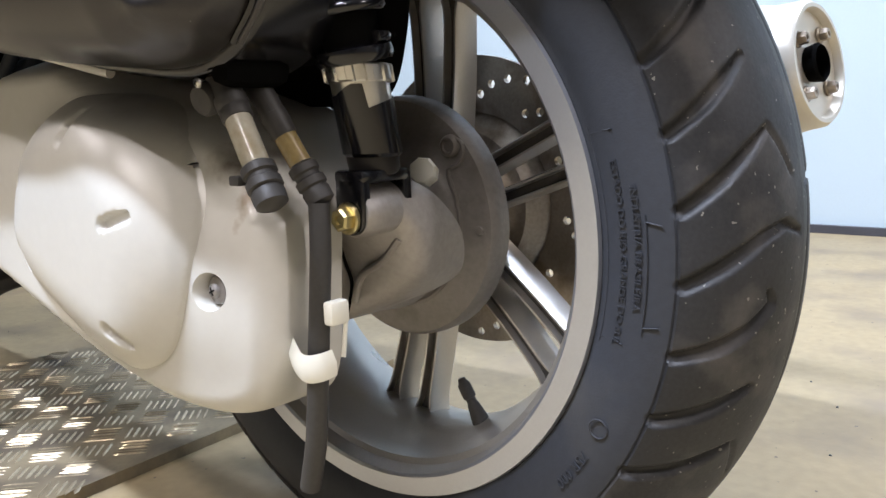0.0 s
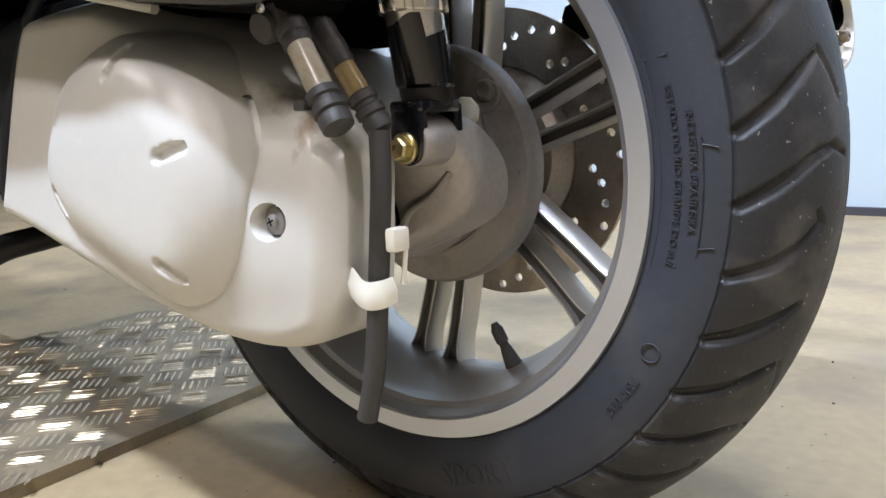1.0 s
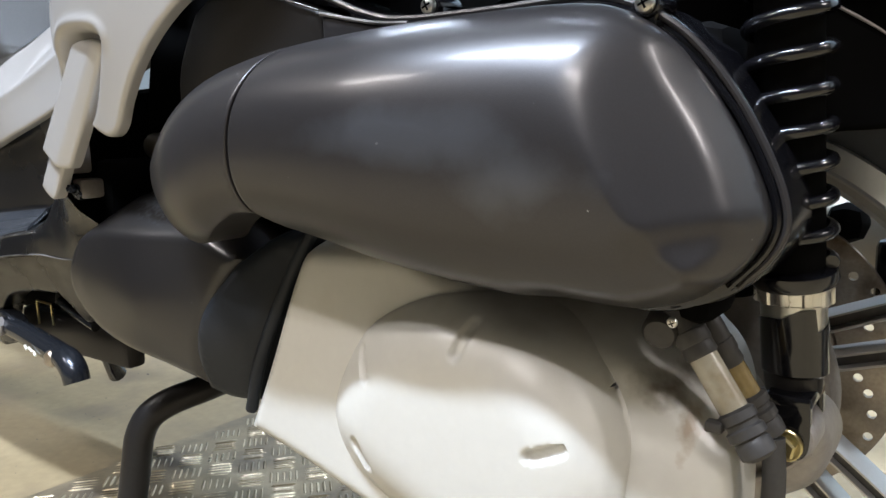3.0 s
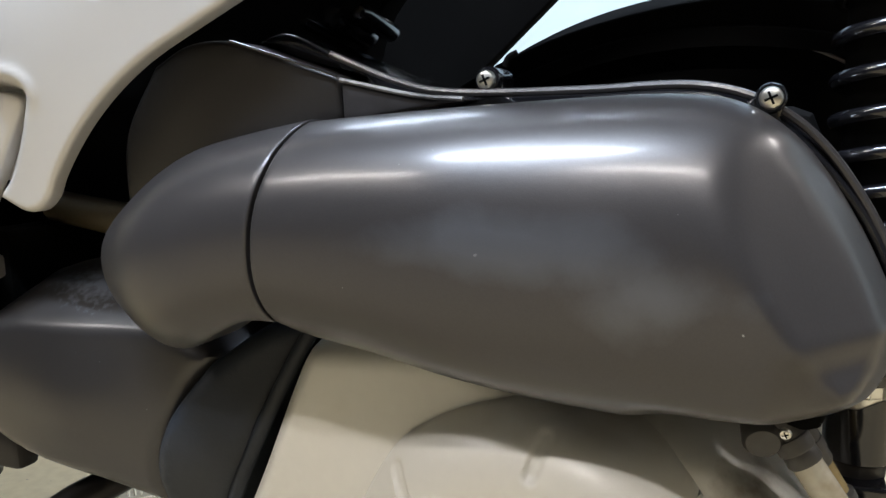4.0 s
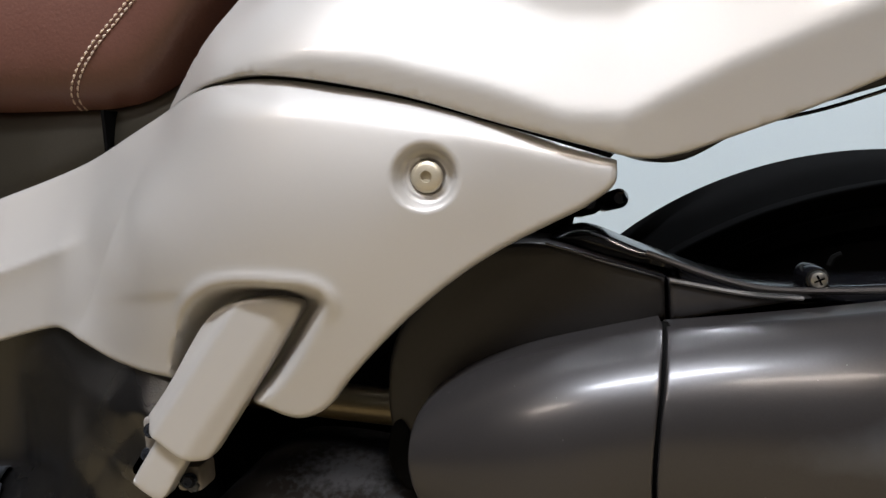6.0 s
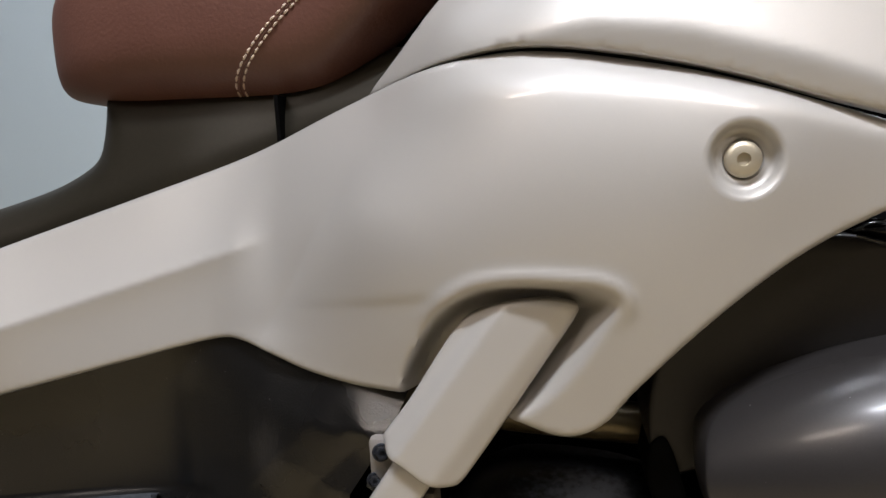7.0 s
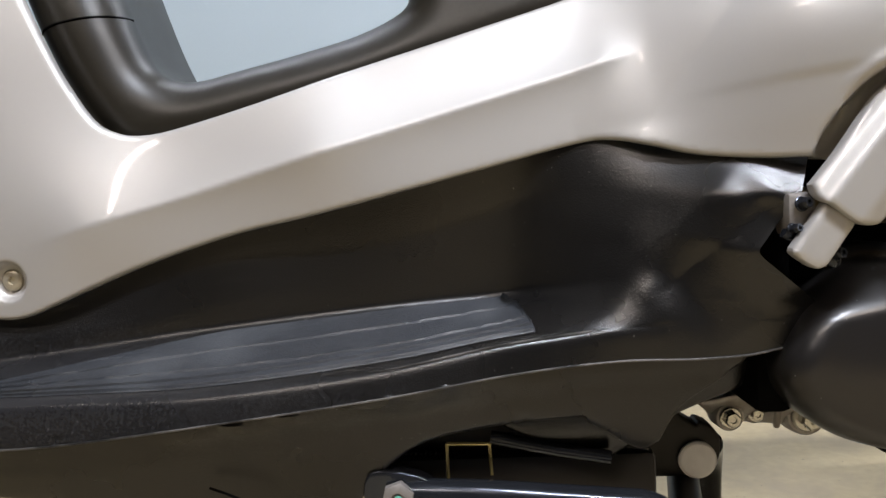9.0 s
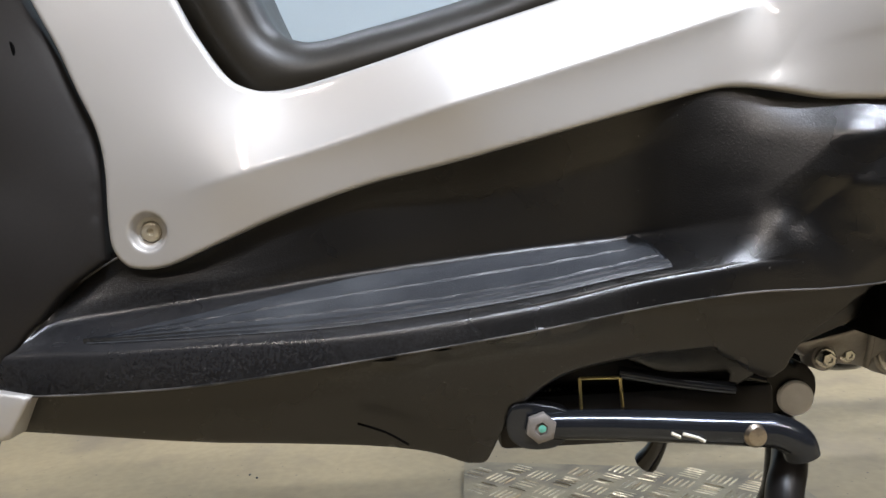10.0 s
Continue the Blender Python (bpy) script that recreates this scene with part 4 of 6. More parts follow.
sweep("panel_edge", curve([(-0.1615, -0.2125, 0.5165), (-0.19, -0.2145, 0.5265), (-0.222, -0.2155, 0.537)], 6), 0.0007, GLOSS, inlet, "glossy edge of the panel", n=8)
part("drain_tab", *lathe_mesh([(0.0088, -0.016), (0.0088, 0.0), (0.0072, 0.0022), (0.0001, 0.003)], 28, (0.0365, -0.192, 0.3475), (0.12, -1, -0.3)), HOSE, cover, "small grey moulded drain plug")
part("drain_block", *box_mesh((0.043, -0.195, 0.353), (0.062, -0.152, 0.374), 0.008), BLACK, cover, "black drain outlet block")
cross_screw(cover, (0.0455, -0.2, 0.3555), (0, -1, -0.2), 0.0026)


def shock():
    ex, ey, lean = 0.081, -0.1255, Vector((-0.01, -0.19, 1))
    at = lambda z: Vector((ex, ey, 0.36)) + lean * (z - 0.36)
    def ring_of(profile, name, material, label, n=96):
        """Rings of (radius, height) given as functions of the angle, about the leaning axis."""
        v = [tuple(at(h(a)) + Vector((r(a) * math.cos(a), r(a) * math.sin(a), 0))) for r, h in profile for a in np.arange(n) * 2 * math.pi / n]
        return part(name, v, grid_faces(len(profile), n, False, True), material, body, label, angle=28)
    wave = lambda a: float(np.interp(math.degrees(a) % 180, [0, 20, 55, 80, 110, 120, 140, 144, 170, 180], [-0.0092, -0.0078, -0.0058, -0.0056, -0.001, 0, 0, -0.0125, -0.010, -0.0092]))
    body = lathe("shock_absorber", [(0.0105, 0.0), (0.0140, 0.004), (0.0146, 0.012), (0.0146, 0.05), (0.0001, 0.052)], (ex, ey + 0.011, 0.302), (-0.01, -0.19, 1), MATTE, scooter, "gloss black rear shock absorber with coil spring", n=36)
    ring_of([(lambda a: 0.0146, lambda a: 0.315), (lambda a: 0.0166, lambda a: 0.317), (lambda a: 0.0166, lambda a: 0.3535 + wave(a)), (lambda a: 0.0140, lambda a: 0.3535 + wave(a))], "adjuster_cam", GLOSS, "black stepped adjuster cam", n=180)
    n = 860
    t = np.linspace(0, 1, n)
    turns, r = 15.5, 0.0180
    z = 0.377 + 0.27 * t ** 1.03
    path = np.array([at(h) for h in z]) + np.column_stack([r * np.cos(turns * 2 * math.pi * t), r * np.sin(turns * 2 * math.pi * t), np.zeros(n)])
    sweep("spring", path, 0.0034, GLOSS, body, "gloss black coil spring", n=10)
    lathe("damper_tube", [(0.0115, 0.0), (0.0152, 0.012), (0.0152, 0.28)], at(0.364), lean, BLACK, body, "black damper tube inside the spring", n=32)
    lathe("spring_seat", [(0.014, 0.0), (0.0200, 0.001), (0.0214, 0.004), (0.0206, 0.0085), (0.014, 0.010)], at(0.3645), lean, GLOSS, body, "black lower spring seat", n=40)
    lug = lambda a: 0.0180 + (0.0012 if math.sin(11 * a) > 0.35 else 0)
    ring_of([(lambda a: 0.0142, lambda a: 0.334), (lambda a: 0.0158, lambda a: 0.334), (lambda a: 0.0160, lambda a: 0.3545), (lambda a: lug(a) - 0.0006, lambda a: 0.3548), (lug, lambda a: 0.3556),
             (lug, lambda a: 0.3632), (lambda a: lug(a) - 0.0008, lambda a: 0.3642), (lambda a: 0.0148, lambda a: 0.3644)], "adjuster_ring", STEEL, "bright castellated adjuster ring", n=132)
    fx = ex + 0.002
    plate = outline([(fx - 0.0105, 0.3065), (fx - 0.0108, 0.285), (fx - 0.008, 0.2765), (fx, 0.2735), (fx + 0.008, 0.2765), (fx + 0.0108, 0.285), (fx + 0.0105, 0.3065)], [(fx + 0.0105, 0.3065), (fx - 0.0105, 0.3065)])
    for y in (-0.1385, -0.1065):
        shell("clevis", plate, flat(y), GLOSS, body, "black clevis plate", step=0.006, roll=0.0015, skirt=0.004)
    part("clevis_bridge", *box_mesh((fx - 0.0112, -0.1387, 0.3015), (fx + 0.0112, -0.1022, 0.3085), 0.002), GLOSS, body, "black bridge of the clevis")
    part("bolt", *hex_mesh((fx, -0.139, 0.283), (0, -1, 0), 0.0066, 0.006, 0.0088), ZINC, body, "yellow zinc-plated mounting bolt")
    return body


shock()
# arm that carries the shock, and the case behind the wheel hub
ARM_OUT = outline([(0.060, 0.296), (0.070, 0.3005), (0.083, 0.3005), (0.0935, 0.292), (0.0975, 0.275), (0.095, 0.257), (0.087, 0.2405), (0.068, 0.2275), (0.034, 0.2125)], [(0.034, 0.2125), (0.008, 0.205), (-0.012, 0.222), (0.0, 0.262)], [(0.0, 0.262), (0.03, 0.276), (0.06, 0.296)])
arm = shell("swing_arm", ARM_OUT, sheet([(0.078, 0.288, -0.127), (0.092, 0.272, -0.108), (0.08, 0.25, -0.1), (0.06, 0.235, -0.098), (0.034, 0.218, -0.1), (0.0, 0.23, -0.1), (0.045, 0.25, -0.108), (0.055, 0.275, -0.12), (0.02, 0.26, -0.108)]), LIGHTCAST, scooter,
            "rough light-grey cast swing arm end", step=0.0035, roll=0.009, drop=0.012, skirt=0.03)
lathe("pivot_eye", [(0.0128, -0.004), (0.0135, -0.002), (0.0135, 0.021), (0.0125, 0.0225), (0.0001, 0.0225)], (0.083, -0.114, 0.2855), (0, -1, 0), LIGHTCAST, arm, "cast eye that holds the shock bolt", n=32)
sweep("casting_rib", curve([(0.088, -0.106, 0.268), (0.074, -0.106, 0.254), (0.056, -0.107, 0.243), (0.046, -0.104, 0.226)], 6), 0.0024, LIGHTCAST, arm, n=8)
sweep("joint_line", curve([(0.0475, -0.1185, 0.272), (0.0485, -0.1125, 0.252), (0.0455, -0.1055, 0.236), (0.035, -0.1025, 0.212)], 6), 0.0011, BLACK, arm, "black gasket line", n=8)
lathe("final_drive", [(0.058, 0.0), (0.055, 0.03), (0.053, 0.06), (0.052, 0.12)], (-0.006, -0.025, 0.257), (0, -1, 0), LIGHTCAST, scooter, "grey final drive housing", n=56)
lathe("plastic_plug", [(0.0062, -0.006), (0.0066, 0.0), (0.0088, 0.001), (0.0092, 0.010), (0.0078, 0.012), (0.0001, 0.0122)], (0.062, -0.052, 0.3005), (0.45, -0.85, 0.25), CLIPW, arm, "white plastic breather plug", n=8)


# drain tubes and hose
def drain(name, top, low, rad, material, label):
    a, b = Vector(top), Vector(low)
    d = (b - a).normalized()
    tube = sweep(name, [a, a + (b - a) * 0.5, b], rad, material, scooter, label, n=20)
    up, dn = a - d * 0.016, b + d * 0.014
    v, f = lathe_mesh([(rad * 0.9, -0.001), (rad * 1.22, 0.0), (rad * 1.22, 0.006), (rad * 1.12, 0.007), (rad * 1.18, 0.012), (rad * 1.05, 0.0135)], 20, a - d * 0.002, d)
    part("tube_socket", v, f, HOSE, tube, "black rubber socket")
    sweep("elbow", curve([up - Vector((0.016, -0.004, -0.008)), up, a + d * 0.004], 5), rad * 1.12, HOSE, tube, "black elbow", n=14)
    v, f = lathe_mesh([(rad * 0.9, -0.002), (rad * 1.3, 0.0), (rad * 1.3, 0.004), (rad * 1.1, 0.005), (rad * 1.1, 0.007), (rad * 1.32, 0.008), (rad * 1.32, 0.012), (rad * 1.1, 0.013), (rad * 1.25, 0.015), (rad * 1.2, 0.021), (rad * 0.7, 0.023)], 20, b - d * 0.001, d)
    part("drain_cap", v, f, HOSE, tube, "ribbed black rubber cap")
    return tube


t1 = drain("drain_tube", (0.0487, -0.184, 0.3462), (0.0717, -0.187, 0.3121), 0.0070, TUBE_CLEAR, "milky clear drain tube with black cap")
part("cap_tab", *box_mesh((0.060, -0.197, 0.3045), (0.068, -0.190, 0.3095), 0.001), HOSE, t1)
drain("drain_tube", (0.056, -0.1629, 0.3375), (0.0705, -0.158, 0.3110), 0.0062, TUBE_OLD, "yellowed clear drain tube with black cap")
hose = sweep("drain_hose", curve([(0.0815, -0.158, 0.293), (0.083, -0.16, 0.27), (0.082, -0.162, 0.24), (0.080, -0.164, 0.205), (0.075, -0.164, 0.165), (0.066, -0.163, 0.134)], 8), [0.0056, 0.0058, 0.0060], HOSE, scooter, "black rubber drain hose hanging beside the case", n=16)
sweep("hose_clip", curve([(0.05, -0.160, 0.216), (0.066, -0.169, 0.213), (0.075, -0.1718, 0.2085), (0.082, -0.1720, 0.2075), (0.0878, -0.168, 0.2085), (0.089, -0.160, 0.2095)], 6), [0.0085, 0.008, 0.0072], CLIPW, hose, "white nylon hose clip", n=4, flat_y=0.3)
part("hose_clip", *box_mesh((0.0872, -0.165, 0.230), (0.0945, -0.152, 0.243), 0.002), CLIPW, hose, "white nylon hose clip")
sweep("clip_strap", [(0.0925, -0.154, 0.231), (0.0915, -0.156, 0.212)], 0.0014, CLIPW, hose, n=6)


# ---- body ----
POCKET = curve([(-0.442, 0.466), (-0.4375, 0.4837), (-0.4245, 0.5035), (-0.412, 0.515), (-0.397, 0.5222), (-0.378, 0.524), (-0.357, 0.5228), (-0.3415, 0.5205), (-0.335, 0.5145), (-0.341, 0.502), (-0.354, 0.4835), (-0.371, 0.466), (-0.3885, 0.4555), (-0.405, 0.44), (-0.43, 0.445)], 6, True)
side_base = sheet([(-0.185, 0.575, -0.235), (-0.278, 0.575, -0.249), (-0.35, 0.46, -0.236), (-0.24, 0.54, -0.237), (-0.30, 0.618, -0.242), (-0.36, 0.633, -0.236), (-0.403, 0.633, -0.217), (-0.46, 0.626, -0.165), (-0.36, 0.57, -0.25),
                   (-0.44, 0.47, -0.218), (-0.503, 0.475, -0.187), (-0.56, 0.487, -0.163), (-0.455, 0.56, -0.214), (-0.5, 0.56, -0.176), (-0.549, 0.60, -0.12), (-0.629, 0.58, -0.110), (-0.733, 0.553, -0.106), (-0.9, 0.512, -0.1),
                   (-0.977, 0.587, -0.1), (-0.545, 0.54, -0.150), (-0.762, 0.493, -0.133), (-0.939, 0.445, -0.127), (-0.638, 0.472, -0.150), (-0.764, 0.444, -0.141), (-0.944, 0.395, -0.127), (-1.014, 0.378, -0.12), (-1.037, 0.456, -0.12), (-1.08, 0.57, -0.112)], 2e-6)


def side_depth(x, z):
    y = side_base(x, z)
    zc = 0.548 + (x + 0.53) * 0.256
    y = y - 0.008 * np.exp(-np.abs(z - zc) / 0.02) * smoothstep(-x, 0.525, 0.56) * (1 - smoothstep(-x, 0.86, 1.0))
    y = y + 0.2 * np.maximum(zc - z, 0) * smoothstep(-x, 0.53, 0.58) * (1 - smoothstep(-x, 0.9, 0.98))
    pts = np.column_stack([x, z])
    sd = np.where(inside(pts, POCKET), 1, -1) * edge_distance(pts, POCKET)
    wide = 0.007 + 0.010 * smoothstep((x + 0.405) * 0.82 - (z - 0.468) * 0.57, 0.005, 0.03)
    y = y + 0.024 * smoothstep(sd, -0.002, wide) - 0.0022 * np.exp(-((sd + 0.005) / 0.0035) ** 2) * smoothstep(z, 0.50, 0.52)
    vale = (x + 0.533) * 0.822 - (z - 0.494) * 0.569
    y = y + 0.0026 * np.exp(-np.abs(vale) / 0.014) * smoothstep(z, 0.48, 0.50) * (1 - smoothstep(z, 0.57, 0.60))
    crest = np.interp(x, [-0.46, -0.414, -0.396, -0.352, -0.304, -0.257, -0.2225, -0.19], [0.612, 0.6149, 0.6164, 0.6157, 0.608, 0.5965, 0.5855, 0.5765])
    y = y + 0.85 * 0.002 * np.logaddexp(0, (z - crest) / 0.002) * smoothstep(x, -0.47, -0.32)
    under = 0.5175 + 0.105 * (x + 0.46) - z
    y = y + 0.0010 * smoothstep(under, -0.001, 0.005) * (1 - smoothstep(under, 0.004, 0.03)) * smoothstep(x, -0.53, -0.43) * (1 - smoothstep(x, -0.43, -0.41))
    for cx, cz, r in ((-0.2775, 0.576, 0.0155), (-1.006, 0.4045, 0.0148)):
        d = np.hypot(x - cx, z - cz)
        y = y + 0.0075 * (1 - smoothstep(d, r - 0.0035, r + 0.0015)) + 0.002 * (1 - smoothstep(d, 0.008, 0.0095))
    return y


SIDE_OUT = outline([(-0.184, 0.578), (-0.186, 0.566), (-0.20, 0.556)], [(-0.20, 0.556), (-0.244, 0.5365), (-0.273, 0.519), (-0.302, 0.496), (-0.328, 0.471), (-0.340, 0.457), (-0.353, 0.4495), (-0.366, 0.449), (-0.383, 0.4555)],
                   [(-0.383, 0.4555), (-0.41, 0.463), (-0.44, 0.467), (-0.471, 0.4685), (-0.503, 0.473), (-0.53, 0.481), (-0.552, 0.4865), (-0.575, 0.486), (-0.64, 0.472), (-0.76, 0.4455), (-0.83, 0.432), (-0.897, 0.4125), (-0.944, 0.395), (-0.982, 0.380), (-0.998, 0.3755), (-1.014, 0.375), (-1.027, 0.379), (-1.036, 0.392),
                    (-1.038, 0.411), (-1.037, 0.456), (-1.042, 0.487), (-1.055, 0.518), (-1.069, 0.553), (-1.087, 0.589), (-1.12, 0.66)],
                   [(-1.12, 0.66), (-1.01, 0.66)], [(-1.01, 0.66), (-0.977, 0.587), (-0.961, 0.555), (-0.941, 0.525), (-0.924, 0.5145), (-0.906, 0.5115), (-0.878, 0.515), (-0.804, 0.5325), (-0.733, 0.553), (-0.629, 0.580), (-0.549, 0.601), (-0.493, 0.618), (-0.462, 0.6265)],
                   [(-0.462, 0.6265), (-0.43, 0.6325), (-0.403, 0.6345), (-0.362, 0.6335), (-0.295, 0.618), (-0.236, 0.5975), (-0.184, 0.578)], n=6)
side = shell("side_panel", SIDE_OUT, side_depth, PEARL, scooter, "pearl white side panel running down to the footwell", step=0.0025, roll=0.003, skirt=0.006, angle=60,
             spots=[(cx, cz, [0.003, 0.007, 0.0085, 0.0095, 0.011, 0.0125, 0.014, 0.0155, 0.017, 0.019]) for cx, cz in ((-0.2775, 0.576), (-1.006, 0.4045))])
for cx, cz, cy in ((-0.2775, 0.576, -0.2405), (-1.006, 0.4045, -0.1125)):
    part("panel_bolt", *socket_bolt_mesh((cx, cy, cz), (0, -1, 0), 0.0082, 0.0032), BOLTM, side, "round golden socket bolt in its recess")

COWL_OUT = outline([(-0.463, 0.6275), (-0.43, 0.6337), (-0.403, 0.6358), (-0.362, 0.6347), (-0.295, 0.6193), (-0.236, 0.5985), (-0.178, 0.5790)], [(-0.178, 0.5790), (-0.165, 0.5775), (-0.15, 0.5795)],
                   [(-0.15, 0.5795), (-0.087, 0.598), (-0.014, 0.624), (0.12, 0.668), (0.24, 0.70), (0.42, 0.745)], [(0.42, 0.745), (0.40, 0.84)], [(0.40, 0.84), (-0.3, 0.81)], [(-0.3, 0.81), (-0.36, 0.74), (-0.40, 0.69), (-0.435, 0.653), (-0.463, 0.6285)])
cowl_base = sheet([(-0.46, 0.63, -0.157), (-0.403, 0.65, -0.206), (-0.36, 0.66, -0.224), (-0.28, 0.65, -0.236), (-0.2, 0.61, -0.24), (-0.1, 0.62, -0.226), (0.0, 0.65, -0.207), (0.2, 0.72, -0.205), (0.4, 0.76, -0.17), (-0.3, 0.80, -0.2), (-0.1, 0.80, -0.2), (0.2, 0.79, -0.165), (0.4, 0.83, -0.13), (-0.39, 0.70, -0.175), (-0.3, 0.7, -0.226)])


def cowl_depth(x, z):
    zc = np.interp(x, [-0.46, -0.4138, -0.3724, -0.3388, -0.2962, -0.2452, -0.2083, -0.18, -0.1284, 0.3], [0.60, 0.6257, 0.6371, 0.6385, 0.6302, 0.6127, 0.5969, 0.594, 0.6162, 0.765]) + 0.004
    up = np.logaddexp(0, (z - zc) / 0.0012) * 0.0012
    return cowl_base(x, z) + 0.35 * np.logaddexp(0, (zc - z) / 0.0012) * 0.0012 + 0.16 * np.minimum(up, 0.05) * smoothstep(x, -0.46, -0.38)


cowl = shell("rear_cowl", COWL_OUT, cowl_depth, PEARL, scooter, "pearl white rear cowl below the seat", step=0.0036, roll=0.0015, skirt=0.008, angle=60)
shell("cowl_gap", outline([(-0.45, 0.632), (-0.40, 0.641), (-0.36, 0.640), (-0.29, 0.624), (-0.185, 0.583)], [(-0.185, 0.583), (-0.2, 0.578), (-0.3, 0.61), (-0.37, 0.626), (-0.44, 0.622), (-0.45, 0.632)]),
      lambda x, z: side_base(x, z) + 0.014, BLACK, side, "dark gap under the cowl", step=0.008, roll=0, skirt=0.02)


def seat():
    stations = [(-0.742, 0.668, 0.712, 0.020), (-0.735, 0.658, 0.728, 0.040), (-0.715, 0.652, 0.742, 0.066), (-0.68, 0.646, 0.755, 0.092), (-0.63, 0.640, 0.765, 0.112), (-0.57, 0.6325, 0.77, 0.126), (-0.51, 0.6285, 0.775, 0.136),
                (-0.475, 0.645, 0.78, 0.145), (-0.44, 0.675, 0.785, 0.152), (-0.40, 0.712, 0.79, 0.155), (-0.36, 0.745, 0.795, 0.155)]
    st = curve(stations, 6)
    rows = []
    for x, zb, zt, w in st:
        c, h = (zb + zt) / 2, (zt - zb) / 2
        row = []
        for k in range(41):
            ang = -math.pi / 2 - (k / 40) * 2 * math.pi
            ca, sa = math.cos(ang), math.sin(ang)
            yy = w * (abs(ca) ** 0.5) * (1 if ca > 0 else -1)
            zz = c + h * (abs(sa) ** 0.62) * (1 if sa > 0 else -1)
            row.append((x, yy, zz))
        rows.append(row[:-1])
    v = [p for r in rows for p in r]
    f = grid_faces(len(rows), 40, False, True)
    f += [tuple(range(40))[::-1], tuple((len(rows) - 1) * 40 + k for k in range(40))]
    ob = part("seat", v, f, LEATHER, scooter, "reddish-brown leatherette seat with a double-stitched seam")
    tree = BVHTree.FromPolygons([Vector(p) for p in v], f)

    def stitches(path, pitch=0.0052, length=0.0036, inset=0.0):
        p = curve(path, 12)
        seg = np.concatenate([[0], np.cumsum(np.linalg.norm(np.diff(p, axis=0), axis=1))])
        ms = []
        for s in np.arange(0, seg[-1], pitch):
            ends = []
            for q in (s, min(s + length, seg[-1])):
                x, z = np.interp(q, seg, p[:, 0]), np.interp(q, seg, p[:, 1])
                hit = tree.ray_cast(Vector((x, -0.6, z)), Vector((0, 1, 0)))[0]
                if hit:
                    ends.append(hit - Vector((0, 0.0004, 0)))
            if len(ends) == 2 and (ends[0] - ends[1]).length < 0.02:
                ms.append(sweep_mesh([ends[0], (ends[0] + ends[1]) / 2 - Vector((0, 0.0006, 0)), ends[1]], [0.0005, 0.0008, 0.0005], 6))
        mv, mf = joined(*ms)
        t = part("stitching", mv, mf, THREAD, ob, "beige double stitching")
        t["kind"] = "stuff"
    line = [(-0.5665, 0.634), (-0.563, 0.645), (-0.548, 0.661), (-0.526, 0.680), (-0.50, 0.698), (-0.45, 0.73)]
    stitches(line)
    stitches([(x + 0.0055, z - 0.0005) for x, z in line])
    seam = []
    for x, z in curve([(x + 0.0027, z) for x, z in line], 6):
        hit = tree.ray_cast(Vector((x, -0.6, z)), Vector((0, 1, 0)))[0]
        if hit:
            seam.append(hit)
    sweep("seam", seam, 0.0007, LEATHER, ob, "raised seam", n=6)
    return ob


seat()

# black trim under the seat and over the tunnel
TRIM_OUT = outline([(-0.43, 0.60), (-0.44, 0.66), (-0.5, 0.66), (-0.6, 0.66), (-0.693, 0.66)], [(-0.693, 0.66), (-0.6945, 0.623), (-0.702, 0.606), (-0.735, 0.590), (-0.782, 0.5775), (-0.838, 0.565), (-0.868, 0.5585), (-0.888, 0.559), (-0.905, 0.568), (-0.918, 0.592), (-0.94, 0.65), (-0.965, 0.72)],
                   [(-0.965, 0.72), (-1.05, 0.72)], [(-1.05, 0.72), (-0.99, 0.58), (-0.95, 0.515), (-0.92, 0.49), (-0.85, 0.5), (-0.7, 0.54), (-0.55, 0.58), (-0.43, 0.60)])
GAP_Z, GAP_SLOPE = 0.608, 0.15
trim = shell("tunnel_trim", TRIM_OUT, sheet([(-0.45, 0.62, -0.135), (-0.53, 0.62, -0.112), (-0.66, 0.62, -0.082), (-0.70, 0.57, -0.09), (-0.85, 0.53, -0.088), (-0.92, 0.51, -0.088), (-0.95, 0.6, -0.082), (-0.6, 0.59, -0.11)]), TRUNK, scooter,
             "worn black trim over the tunnel and below the seat", step=0.006, roll=0.034, drop=0.036, skirt=0.10)
part("panel_gap", *box_mesh((-0.5325, -0.1225, 0.60), (-0.5300, -0.09, 0.636)), BLACK, trim, "dark panel gap")
_tree = BVHTree.FromPolygons([v.co for v in trim.data.vertices], [tuple(p.vertices) for p in trim.data.polygons])
_gap = []
for _x in np.linspace(-1.0, -0.915, 24):
    _hit = _tree.ray_cast(Vector((_x, -0.6, GAP_Z + GAP_SLOPE * (_x + 0.95))), Vector((0, 1, 0)))[0]
    if _hit:
        _gap.append(_hit)
sweep("panel_gap", _gap, 0.0011, BLACK, trim, "dark panel gap", n=6)


